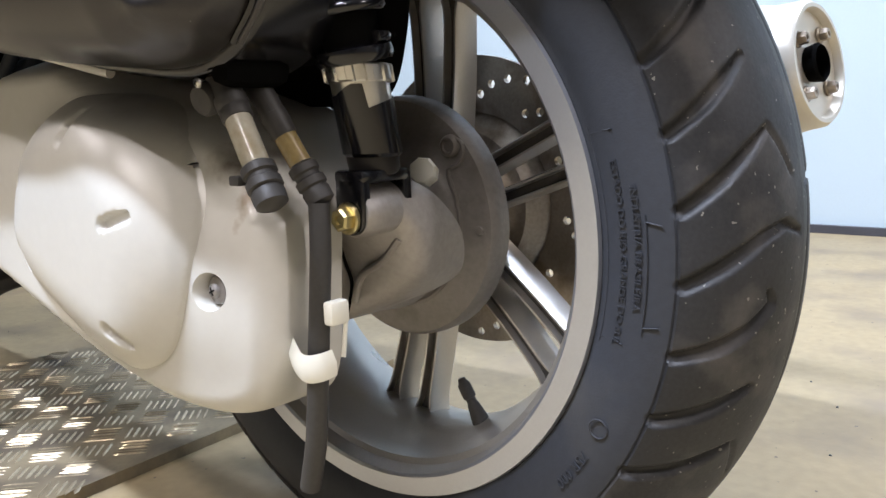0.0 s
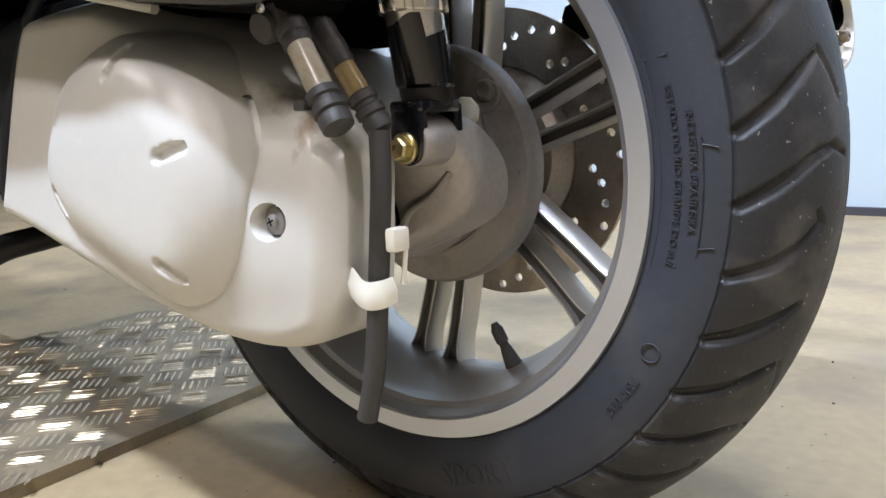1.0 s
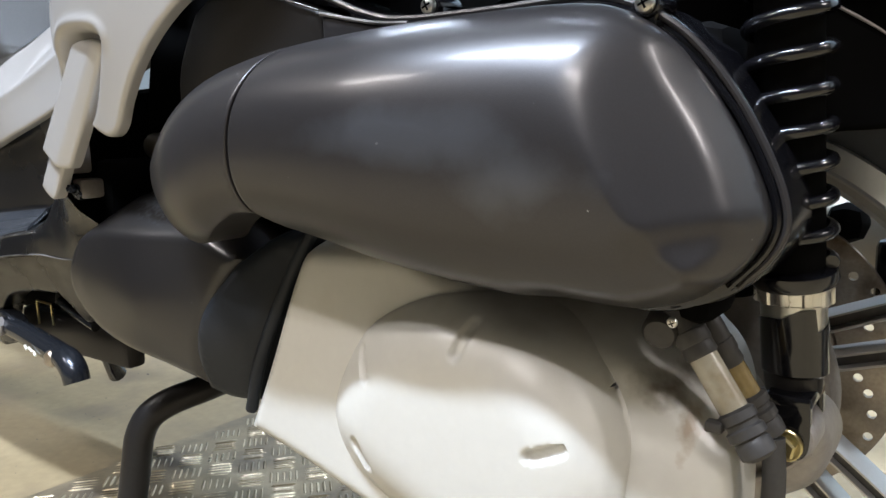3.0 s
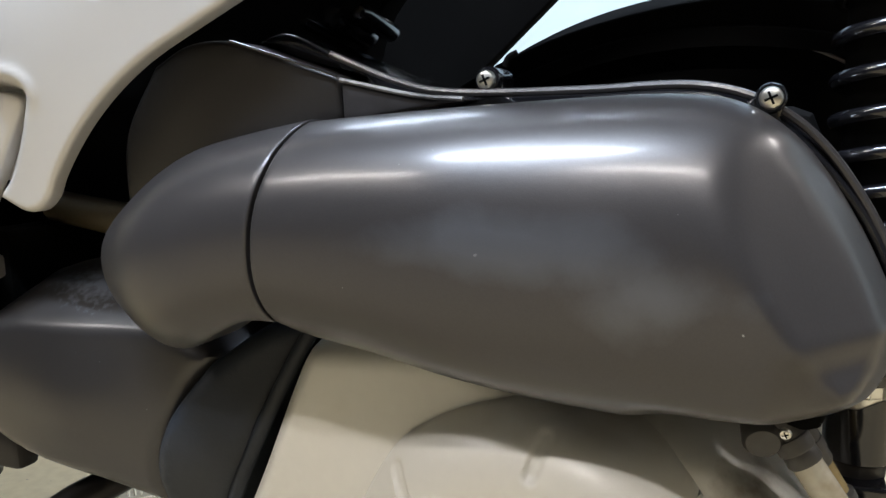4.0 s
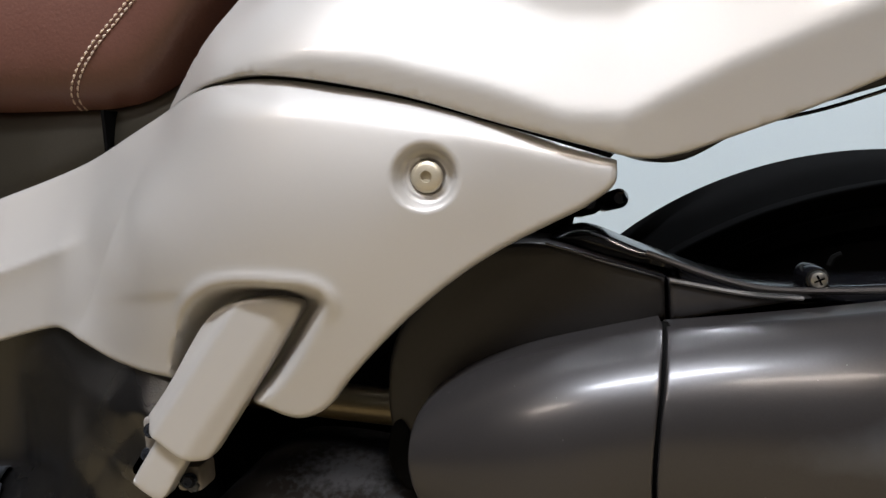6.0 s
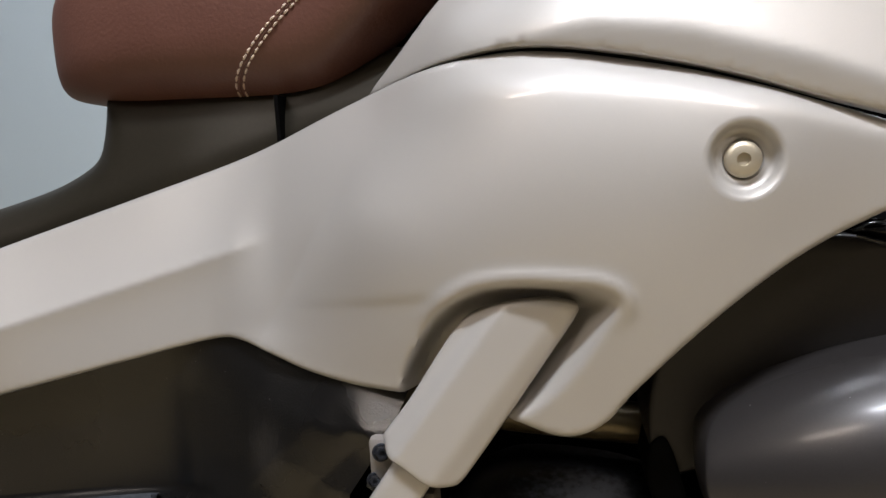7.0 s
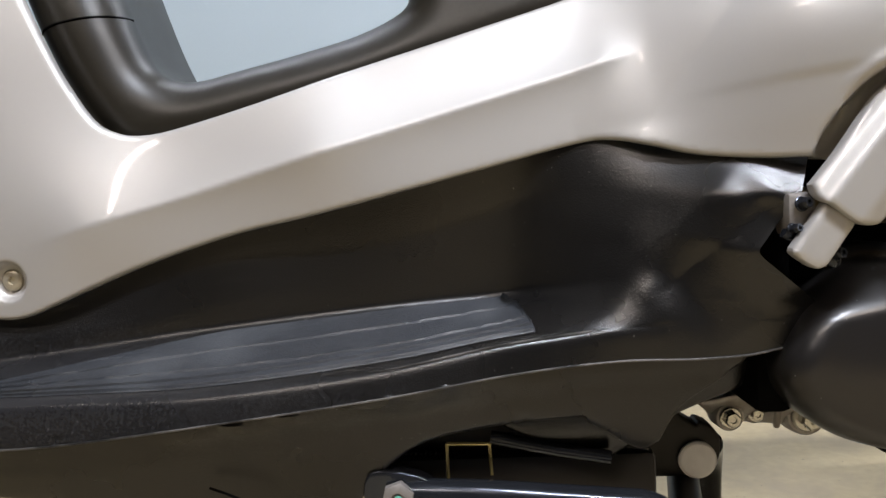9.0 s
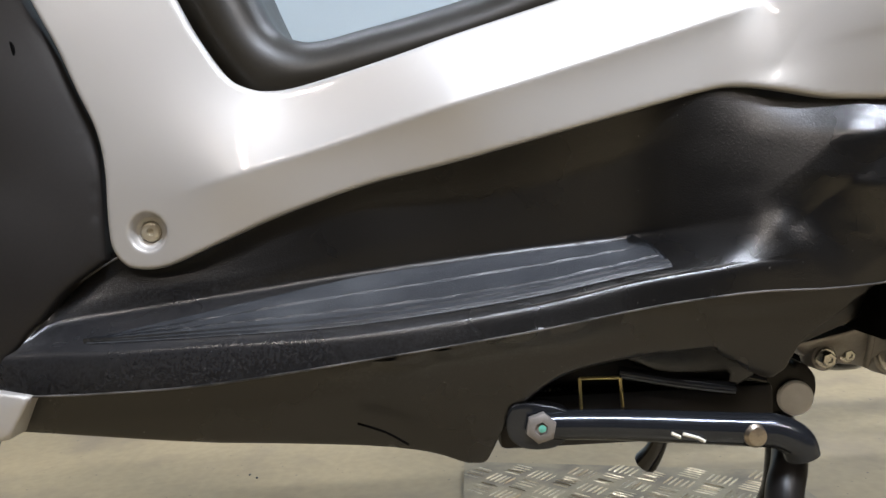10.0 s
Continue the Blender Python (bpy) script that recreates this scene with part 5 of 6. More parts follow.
# footboard: wall, step and outer band
def footboard():
    st = [[(-0.440, -0.211, 0.472), (-0.452, -0.221, 0.445), (-0.478, -0.218, 0.41), (-0.455, -0.212, 0.39), (-0.433, -0.2, 0.373), (-0.446, -0.203, 0.36), (-0.46, -0.204, 0.348)],
          [(-0.475, -0.203, 0.475), (-0.482, -0.216, 0.445), (-0.492, -0.213, 0.412), (-0.485, -0.209, 0.39), (-0.48, -0.206, 0.373), (-0.48, -0.205, 0.36), (-0.482, -0.203, 0.344)],
          [(-0.52, -0.172, 0.486), (-0.515, -0.192, 0.45), (-0.515, -0.198, 0.42), (-0.515, -0.2, 0.398), (-0.515, -0.2, 0.375), (-0.515, -0.2, 0.358), (-0.515, -0.2, 0.342)],
          [(-0.56, -0.16, 0.493), (-0.555, -0.166, 0.45), (-0.55, -0.174, 0.415), (-0.55, -0.182, 0.392), (-0.555, -0.193, 0.368), (-0.555, -0.197, 0.36), (-0.555, -0.197, 0.342)],
          [(-0.60, -0.148, 0.489), (-0.6, -0.142, 0.45), (-0.6, -0.14, 0.41), (-0.6, -0.142, 0.383), (-0.595, -0.187, 0.361), (-0.595, -0.1925, 0.357), (-0.595, -0.195, 0.339)],
          [(-0.64, -0.139, 0.480), (-0.64, -0.128, 0.44), (-0.64, -0.121, 0.40), (-0.64, -0.120, 0.377), (-0.64, -0.186, 0.3555), (-0.64, -0.1915, 0.351), (-0.64, -0.195, 0.334)],
          [(-0.72, -0.130, 0.464), (-0.72, -0.124, 0.42), (-0.72, -0.119, 0.39), (-0.72, -0.119, 0.372), (-0.72, -0.185, 0.3415), (-0.72, -0.1905, 0.337), (-0.72, -0.195, 0.322)],
          [(-0.84, -0.124, 0.438), (-0.84, -0.120, 0.41), (-0.84, -0.117, 0.38), (-0.84, -0.117, 0.3615), (-0.84, -0.181, 0.3285), (-0.84, -0.186, 0.324), (-0.84, -0.19, 0.307)],
          [(-0.95, -0.117, 0.402), (-0.95, -0.117, 0.38), (-0.95, -0.117, 0.362), (-0.95, -0.118, 0.3495), (-0.95, -0.171, 0.325), (-0.95, -0.176, 0.321), (-0.95, -0.18, 0.294)],
          [(-1.03, -0.115, 0.395), (-1.03, -0.116, 0.372), (-1.03, -0.117, 0.354), (-1.03, -0.119, 0.341), (-1.03, -0.16, 0.3235), (-1.03, -0.168, 0.319), (-1.03, -0.172, 0.29)],
          [(-1.065, -0.120, 0.37), (-1.072, -0.122, 0.358), (-1.078, -0.125, 0.347), (-1.08, -0.13, 0.336), (-1.075, -0.15, 0.3235), (-1.075, -0.16, 0.319), (-1.08, -0.165, 0.289)],
          [(-1.09, -0.14, 0.336), (-1.092, -0.14, 0.334), (-1.094, -0.142, 0.332), (-1.096, -0.145, 0.329), (-1.1, -0.152, 0.322), (-1.11, -0.157, 0.317), (-1.115, -0.16, 0.289)]]
    st = [[(r[0][0], r[0][1] + 0.008 + 0.003 * float(smoothstep(r[0][0], -0.66, -0.55)), r[0][2] - 0.0015), (r[1][0], r[1][1] + 0.005 - 0.001 * float(smoothstep(r[0][0], -0.66, -0.55)), r[1][2])] + r[2:] for r in st]
    def rounded(pts, reach):
        """Straight runs with short rounded corners; six steps to each point."""
        p, out = np.array(pts, float), []
        for i in range(len(p) - 1):
            a, b = p[i], p[i + 1]
            cut = min(reach, 0.45 * np.linalg.norm(b - a)) / np.linalg.norm(b - a)
            s0, s1 = a + (b - a) * cut, b - (b - a) * cut
            if i:
                out[-1] = 0.25 * out[-2] + 0.5 * a + 0.25 * s0
            else:
                out.append(a)
            out += [s0, s0 + (s1 - s0) / 3, s0 + (s1 - s0) * 2 / 3, s1, s1 + (b - s1) * 0.5, b]
        return np.array(out)
    rows = np.array([rounded(r, 0.006) for r in st])
    fine = np.empty((rows.shape[0], rows.shape[1] * 2 - 1, 3))
    fine[:, ::2], fine[:, 1::2] = rows, (rows[:, 1:] + rows[:, :-1]) / 2
    grid = np.array([curve(fine[:, j], 18) for j in range(fine.shape[1])]).transpose(1, 0, 2)
    a, b = np.array((-0.4705, 0.4385)), np.array((-0.524, 0.391))
    u = (b - a) / np.linalg.norm(b - a)
    q = grid[..., (0, 2)] - a
    along, off = q @ u, q[..., 0] * u[1] - q[..., 1] * u[0]
    span = smoothstep(along, -0.012, 0.004) * (1 - smoothstep(along, np.linalg.norm(b - a) - 0.004, np.linalg.norm(b - a) + 0.02))
    grid[..., 1] += 0.006 * span * np.clip(1 + np.where(off > 0, -off / 0.026, off / 0.05), 0, 1)
    n, m = grid.shape[:2]
    v = [tuple(p) for row in grid for p in row]
    back = [(p[0], p[1] + 0.02, p[2] - 0.004) for p in grid[:, -1]]
    f = grid_faces(n, m)
    b = len(v)
    v += back
    f += [(i * m + m - 1, (i + 1) * m - 1 + m, b + i + 1, b + i) for i in range(n - 1)]
    return part("footboard", v, f, GRAIN, scooter, "grained black plastic footboard panel, dusty, with painted pale sheen", angle=50), grid


foot, foot_grid = footboard()
# Band and step highlights are laid on as pale strips.
sweep("band_edge", foot_grid[:, -1] + [0, -0.0004, 0.0002], 0.0008, EDGE, foot, "pale strip for the highlight on the lower band edge", n=8)
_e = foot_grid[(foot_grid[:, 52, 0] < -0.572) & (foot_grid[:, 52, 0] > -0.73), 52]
sweep("step_edge", _e, np.r_[0.0003, np.full(8, 0.001), 0.0003], EDGE, foot, "pale strip for the highlight on the step edge", n=8)


def rubber_mat():
    """The ribbed mat on the step, between its inner and outer edge."""
    g = foot_grid
    x3, x4 = g[:, 36], g[:, 48]
    keep = (x3[:, 0] < -0.603) & (x3[:, 0] > -1.05)
    a, b = x3[keep], x4[keep]
    n = len(a)
    rows = []
    cols = 60
    for i in range(n):
        s = i / (n - 1)
        lo = 0.06 + 0.82 * max(0.0, (s - 0.55) / 0.45) ** 1.3
        hi = 0.92 * min(1.0, (0.35 + 12 * s) if s < 0.06 else 1.0)
        row = []
        for j in range(cols):
            t = lo + (hi - lo) * j / (cols - 1)
            p = a[i] + (b[i] - a[i]) * t
            d = min(j, cols - 1 - j) / (cols - 1)
            up = 0.0022 * min(1.0, d / 0.03)
            for c, w in ((0.30 + 0.10 * math.sin(s * 3), 0.02), (0.60 + 0.16 * math.sin(s * 3.1 + 0.4), 0.02), (0.88, 0.018)):
                q = abs(j / (cols - 1) - c)
                if q < w:
                    up += 0.0014 * (1 - q / w)
            row.append((p[0] - 0.03 * (1 - t) * max(0.0, 1 - s * 6), p[1] - up * 0.3, p[2] + up))
        rows.append(row)
    v = [p for r in rows for p in r]
    ob = part("foot_mat", v, grid_faces(n, cols), MATRUB, foot, "worn ribbed black rubber foot mat")
    sweep("mat_rim", [r[-1] for r in rows[::3]], 0.0012, MATRUB, ob, "raised rim of the mat", n=6)
    return ob


MATRUB = mat("worn_mat_rubber", (0.032, 0.036, 0.042), 0.33, 0, 0.35, 16, 260, bump=0.5, bump_scale=800, dirt=(0.065, 0.072, 0.08), dirt_at=0.58, dirt_scale=16, stretch=(0.5, 1, 1))
rubber_mat()

UNDER_OUT = outline([(-0.462, 0.3525), (-0.482, 0.3495), (-0.525, 0.3485), (-0.569, 0.348), (-0.637, 0.340), (-0.715, 0.329), (-0.833, 0.314), (-0.957, 0.3005), (-1.044, 0.297), (-1.094, 0.292)], [(-1.094, 0.292), (-1.113, 0.256)],
                    [(-1.113, 0.256), (-0.992, 0.2435), (-0.88, 0.235), (-0.802, 0.227), (-0.765, 0.216)], [(-0.765, 0.216), (-0.752, 0.217), (-0.746, 0.226)],
                    [(-0.746, 0.226), (-0.734, 0.249), (-0.716, 0.268), (-0.69, 0.285), (-0.647, 0.294), (-0.584, 0.298)], [(-0.584, 0.298), (-0.545, 0.274), (-0.53, 0.279)], [(-0.53, 0.279), (-0.516, 0.305), (-0.49, 0.325), (-0.462, 0.3525)])


def under_depth(x, z):
    top = np.interp(x, [-1.1, -0.957, -0.715, -0.569, -0.462], [0.288, 0.2925, 0.321, 0.340, 0.346])
    lip = np.interp(x, [-1.1, -0.957, -0.833, -0.715, -0.569, -0.462], [-0.163, -0.178, -0.187, -0.193, -0.193, -0.201])
    d = top - z
    y = lip + 0.011 + 0.003 * smoothstep(d, 0.011, 0.014) + 0.10 * d + 0.35 * np.maximum(d - 0.022, 0) * (1 - 0.6 * smoothstep(x, -0.86, -0.74))
    crease = 0.300 + 0.16 * (x + 0.86)
    return y - 0.014 * np.exp(-np.abs(z - crease) / 0.010) * smoothstep(x, -0.9, -0.8) * (1 - smoothstep(x, -0.68, -0.62))


shell("under_cowl", UNDER_OUT, under_depth, GRAIN, scooter, "black plastic under cowl, lightly scuffed", step=0.006, roll=0.003, skirt=0.02)
sweep("cowl_slit", curve([(-0.845, -0.1668, 0.256), (-0.825, -0.17, 0.2495), (-0.808, -0.17, 0.239)], 4), 0.0009, BLACK, scooter, "short dark slit in the under cowl", n=6)
shell("front_cowl", outline([(-1.084, 0.290), (-1.14, 0.299)], [(-1.14, 0.299), (-1.2, 0.28)], [(-1.2, 0.28), (-1.16, 0.25), (-1.104, 0.258)], [(-1.104, 0.258), (-1.084, 0.290)]), flat(-0.169), PEARL, scooter, "pearl white lower front cowl", step=0.01, roll=0.003, skirt=0.05)
LEG_OUT = outline([(-1.042, 0.393), (-1.043, 0.456), (-1.048, 0.487), (-1.061, 0.518), (-1.075, 0.553), (-1.093, 0.589), (-1.13, 0.67)], [(-1.13, 0.67), (-1.4, 0.67)], [(-1.4, 0.67), (-1.3, 0.30)], [(-1.3, 0.30), (-1.14, 0.297), (-1.092, 0.336), (-1.07, 0.362), (-1.042, 0.384)], [(-1.042, 0.384), (-1.042, 0.393)])
leg = shell("leg_shield", LEG_OUT, sheet([(-1.04, 0.45, -0.112), (-1.08, 0.57, -0.106), (-1.09, 0.36, -0.142), (-1.12, 0.45, -0.142), (-1.2, 0.5, -0.21), (-1.3, 0.6, -0.26), (-1.3, 0.32, -0.22)]), MATTE, scooter, "matte black inner leg shield", step=0.009, roll=0.004, skirt=0.03)
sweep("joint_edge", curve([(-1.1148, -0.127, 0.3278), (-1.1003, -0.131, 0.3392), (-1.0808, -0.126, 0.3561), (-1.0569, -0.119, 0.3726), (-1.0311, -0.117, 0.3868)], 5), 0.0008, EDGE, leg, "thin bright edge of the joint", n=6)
shell("hook_recess", curve([(-1.098, 0.556), (-1.098, 0.545), (-1.11, 0.543), (-1.115, 0.553), (-1.107, 0.56)], 5, True), flat(-0.122), BLACK, leg, "small dark recess", step=0.004, roll=0.001, skirt=0.01)
v, f = [], []
for k in range(72):
    a = 2 * math.pi * k / 72
    for q in range(20):
        b = 2 * math.pi * q / 20
        r = 0.225 + 0.045 * math.cos(b)
        v.append((-1.48 + r * math.cos(a), 0.045 * math.sin(b), 0.27 + r * math.sin(a)))
part("front_tyre", v, grid_faces(72, 20, True, True), TREAD, scooter, "black front tyre", smooth=True)


# passenger footrest
def footrest():
    out = outline([(-0.451, 0.4515), (-0.449, 0.4435), (-0.443, 0.4395)], [(-0.443, 0.4395), (-0.428, 0.428), (-0.416, 0.4265), (-0.410, 0.431)], [(-0.410, 0.431), (-0.391, 0.456), (-0.354, 0.5065)], [(-0.354, 0.5065), (-0.351, 0.5125), (-0.354, 0.516), (-0.366, 0.5185), (-0.384, 0.517), (-0.400, 0.5125), (-0.411, 0.504), (-0.421, 0.491)], [(-0.421, 0.491), (-0.4365, 0.469), (-0.451, 0.4515)], n=6) - np.array((0.0005, 0.001))
    ob = shell("passenger_footrest", out, lambda x, z: -0.240 + 0.008 * smoothstep((x + 0.406) * 0.78 - (z - 0.468) * 0.62, -0.012, -0.024) + 0.004 * smoothstep((x + 0.406) * 0.78 - (z - 0.468) * 0.62, 0.006, 0.02),
               PEARL, scooter, "folded white passenger footrest", step=0.0018, roll=0.0024, skirt=0.007, angle=30)
    lower = outline([(-0.4445, 0.4405), (-0.4635, 0.4145)], [(-0.4635, 0.4145), (-0.463, 0.4105), (-0.452, 0.4025), (-0.447, 0.402), (-0.443, 0.4045)], [(-0.443, 0.4045), (-0.426, 0.429)], [(-0.426, 0.429), (-0.4445, 0.4405)], n=5) - np.array((0.0005, 0.001))
    shell("footrest_arm", lower, flat(-0.2345), PEARL, ob, "white footrest arm", step=0.004, roll=0.003, skirt=0.007, angle=30)
    part("hinge_bracket", *joined(box_mesh((-0.462, -0.222, 0.42), (-0.445, -0.2, 0.446), 0.003), box_mesh((-0.445, -0.22, 0.40), (-0.429, -0.2, 0.416), 0.003)), CAST, ob, "grey cast hinge bracket")
    part("hinge_lug", *joined(*[hex_mesh((hx, hy, hz), (0.3, -0.9, 0.2), hr, 0.006, hr * 1.3) for hx, hy, hz, hr in ((-0.455, -0.223, 0.439, 0.0036), (-0.460, -0.222, 0.424, 0.003), (-0.435, -0.222, 0.408, 0.0036))]), DARKSTEEL, ob, "small worn hinge nuts")
    lathe("hinge_pin", [(0.0045, 0), (0.0045, 0.036), (0.003, 0.038), (0.0001, 0.038)], (-0.463, -0.218, 0.423), (0.8, 0, -0.55), DARKSTEEL, ob, "dark steel hinge pin", n=14)
    return ob


footrest()

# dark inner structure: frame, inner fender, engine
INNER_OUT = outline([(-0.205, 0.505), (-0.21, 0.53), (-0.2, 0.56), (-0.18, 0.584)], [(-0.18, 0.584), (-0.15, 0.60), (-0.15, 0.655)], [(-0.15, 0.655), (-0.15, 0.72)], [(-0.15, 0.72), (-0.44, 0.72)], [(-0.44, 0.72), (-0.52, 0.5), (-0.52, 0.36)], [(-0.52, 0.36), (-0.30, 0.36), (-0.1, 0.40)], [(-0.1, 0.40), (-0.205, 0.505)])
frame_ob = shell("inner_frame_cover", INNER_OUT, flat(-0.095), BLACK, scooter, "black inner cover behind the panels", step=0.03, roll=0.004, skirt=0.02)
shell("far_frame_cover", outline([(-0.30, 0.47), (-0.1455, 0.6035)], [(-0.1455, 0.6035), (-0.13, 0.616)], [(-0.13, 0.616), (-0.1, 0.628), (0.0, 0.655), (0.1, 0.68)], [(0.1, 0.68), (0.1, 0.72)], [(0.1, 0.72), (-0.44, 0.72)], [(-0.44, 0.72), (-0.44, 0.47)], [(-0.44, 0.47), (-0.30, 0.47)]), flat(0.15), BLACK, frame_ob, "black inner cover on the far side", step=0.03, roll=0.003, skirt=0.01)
shell("tail_strip", outline([(-0.19, 0.587), (-0.15, 0.5745), (-0.1, 0.594), (0.0, 0.618), (0.14, 0.657)], [(0.14, 0.657), (0.14, 0.68)], [(0.14, 0.68), (-0.05, 0.64), (-0.19, 0.60)], [(-0.19, 0.60), (-0.19, 0.587)]), flat(-0.17), MATTE, scooter, "matte black strip under the rear cowl", step=0.02, roll=0.003, skirt=0.08)
sweep("tail_bar", [(-0.24, 0.02, 0.607), (-0.17, 0.02, 0.604), (-0.1, 0.02, 0.602)], [0.009, 0.0085, 0.0075], CAST, frame_ob, "dusty grey bar below the tail", n=10)
sweep("tail_wire", curve([(-0.10, -0.1, 0.594), (-0.05, -0.1, 0.601), (0.02, -0.1, 0.619)], 5), 0.0014, GLOSS, frame_ob, "thin bright edge", n=6)
for hx, hz, hr in ((-0.205, 0.549, 0.008), (-0.188, 0.55, 0.006), (-0.225, 0.548, 0.004)):
    lathe("frame_boss", [(hr, 0), (hr, 0.05), (hr * 0.6, 0.055), (hr * 0.5, 0.05), (0.0001, 0.05)], (hx, -0.1, hz), (0.15, -1, 0.1), GLOSS, frame_ob, "black frame boss", n=18)
sweep("frame_tube", curve([(-0.46, -0.13, 0.44), (-0.36, -0.15, 0.432), (-0.25, -0.14, 0.418), (-0.15, -0.12, 0.41)], 6), 0.012, TUBEM, scooter, "dull champagne frame tube", n=14)
prof = [(0.290, -0.108), (0.300, -0.104), (0.310, -0.075), (0.325, -0.03), (0.335, 0.0), (0.329, 0.035), (0.316, 0.07), (0.311, 0.068), (0.326, 0.0), (0.300, -0.075)]
v, f = [], []
angs = np.linspace(31, 140, 60)
for a in angs:
    for r, y in prof:
        v.append(((r - 0.028) * math.cos(radians(a)), y, 0.266 + (r - 0.028) * math.sin(radians(a))))
fender = part("inner_fender", v, grid_faces(60, len(prof), False, True), BLACK, scooter, "black inner fender over the rear wheel")
for px in (0.040,):
    sweep("fender_stay", [(px, -0.06, 0.56), (px + 0.008, -0.055, 0.60), (px + 0.02, -0.05, 0.66)], [0.004, 0.006, 0.006], CHAMP, fender, "grey fender stay", n=8)
    sweep("fender_stay", [(px - 0.012, -0.05, 0.57), (px - 0.012, -0.05, 0.62), (px - 0.008, -0.05, 0.67)], 0.006, BLACK, fender, "black fender stay", n=8)
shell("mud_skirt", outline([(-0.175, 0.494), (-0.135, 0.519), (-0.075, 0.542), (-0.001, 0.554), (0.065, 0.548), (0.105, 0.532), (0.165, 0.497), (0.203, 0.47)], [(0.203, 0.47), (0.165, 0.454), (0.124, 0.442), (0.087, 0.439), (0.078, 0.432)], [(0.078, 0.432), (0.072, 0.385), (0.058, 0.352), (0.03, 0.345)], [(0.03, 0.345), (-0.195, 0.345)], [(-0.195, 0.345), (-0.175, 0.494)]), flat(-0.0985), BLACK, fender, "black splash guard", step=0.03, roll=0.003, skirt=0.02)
# The grey stands for dust and also paints the light along this crease.
sweep("splash_crease", curve([(0.03, -0.0998, 0.528), (0.058, -0.0998, 0.522), (0.1, -0.0998, 0.496), (0.12, -0.0998, 0.481)], 6), [0.0003, 0.0009, 0.0009, 0.0004], CAST, fender, "dusty crease along the guard, pale for its highlight", n=8)
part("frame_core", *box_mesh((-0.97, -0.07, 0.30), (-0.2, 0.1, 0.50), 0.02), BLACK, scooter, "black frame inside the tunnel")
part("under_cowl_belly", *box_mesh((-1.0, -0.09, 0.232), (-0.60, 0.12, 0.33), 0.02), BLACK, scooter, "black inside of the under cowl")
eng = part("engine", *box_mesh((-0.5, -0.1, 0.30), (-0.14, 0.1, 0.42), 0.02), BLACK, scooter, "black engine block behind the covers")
# Added black block; stands in for shade on the back of the footboard.
part("shade_block", *box_mesh((-0.47, -0.186, 0.30), (-0.445, -0.08, 0.43), 0.006), BLACK, eng, "black bracket behind the footboard")
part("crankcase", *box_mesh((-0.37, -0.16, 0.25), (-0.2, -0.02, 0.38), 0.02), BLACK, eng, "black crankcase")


# right-side parts seen through the wheel and past the tyre
def muffler():
    c = Vector((0.220, 0.203, 0.366))
    ax = Vector((0.98, -0.12, 0.15)).normalized()
    body = lathe("muffler", [(0.045, -0.36), (0.056, -0.35), (0.06, -0.32), (0.06, -0.075), (0.057, -0.045), (0.049, -0.02), (0.0475, -0.008), (0.047, 0.002), (0.044, 0.006), (0.041, 0.006), (0.039, 0.0), (0.0001, -0.001)], c, ax, CHAMP, scooter, "champagne silver muffler with bolted end cap", n=56)
    lathe("outlet", [(0.013, -0.002), (0.0145, 0.006), (0.0125, 0.008), (0.011, -0.02), (0.0001, -0.02)], c + ax * 0.001 + Vector((0.0, -0.004, 0.0)), ax, BLACK, body, "dark outlet pipe", n=28)
    q = Vector((0, 0, 1)).rotation_difference(ax).to_matrix()
    for k in range(4):
        a = radians(45 + 90 * k)
        o = c + q @ Vector((0.028 * math.cos(a), 0.028 * math.sin(a), 0.0))
        part("cap_bolt", *hex_mesh(o, ax, 0.0048, 0.006, 0.0062), DISC, body, "small plated bolt")
    return body


muffler()
sweep("exhaust_pipe", curve([(-0.09, 0.2, 0.33), (-0.2, 0.19, 0.27), (-0.32, 0.12, 0.22), (-0.42, 0.06, 0.24)], 6), 0.016, DARKSTEEL, scooter, "dark exhaust pipe", n=14)
cal = part("brake_caliper", *box_mesh((0.055, 0.078, 0.355), (0.085, 0.11, 0.385), 0.013), BLACK, scooter, "black brake caliper")
part("caliper_bracket", *box_mesh((0.09, 0.085, 0.30), (0.125, 0.1, 0.36), 0.006), GLOSS, cal, "black caliper bracket")
sweep("brake_hose", curve([(0.06, 0.1, 0.40), (0.07, 0.11, 0.45), (0.05, 0.11, 0.52)], 6), 0.005, HOSE, cal, "black brake hose", n=10)


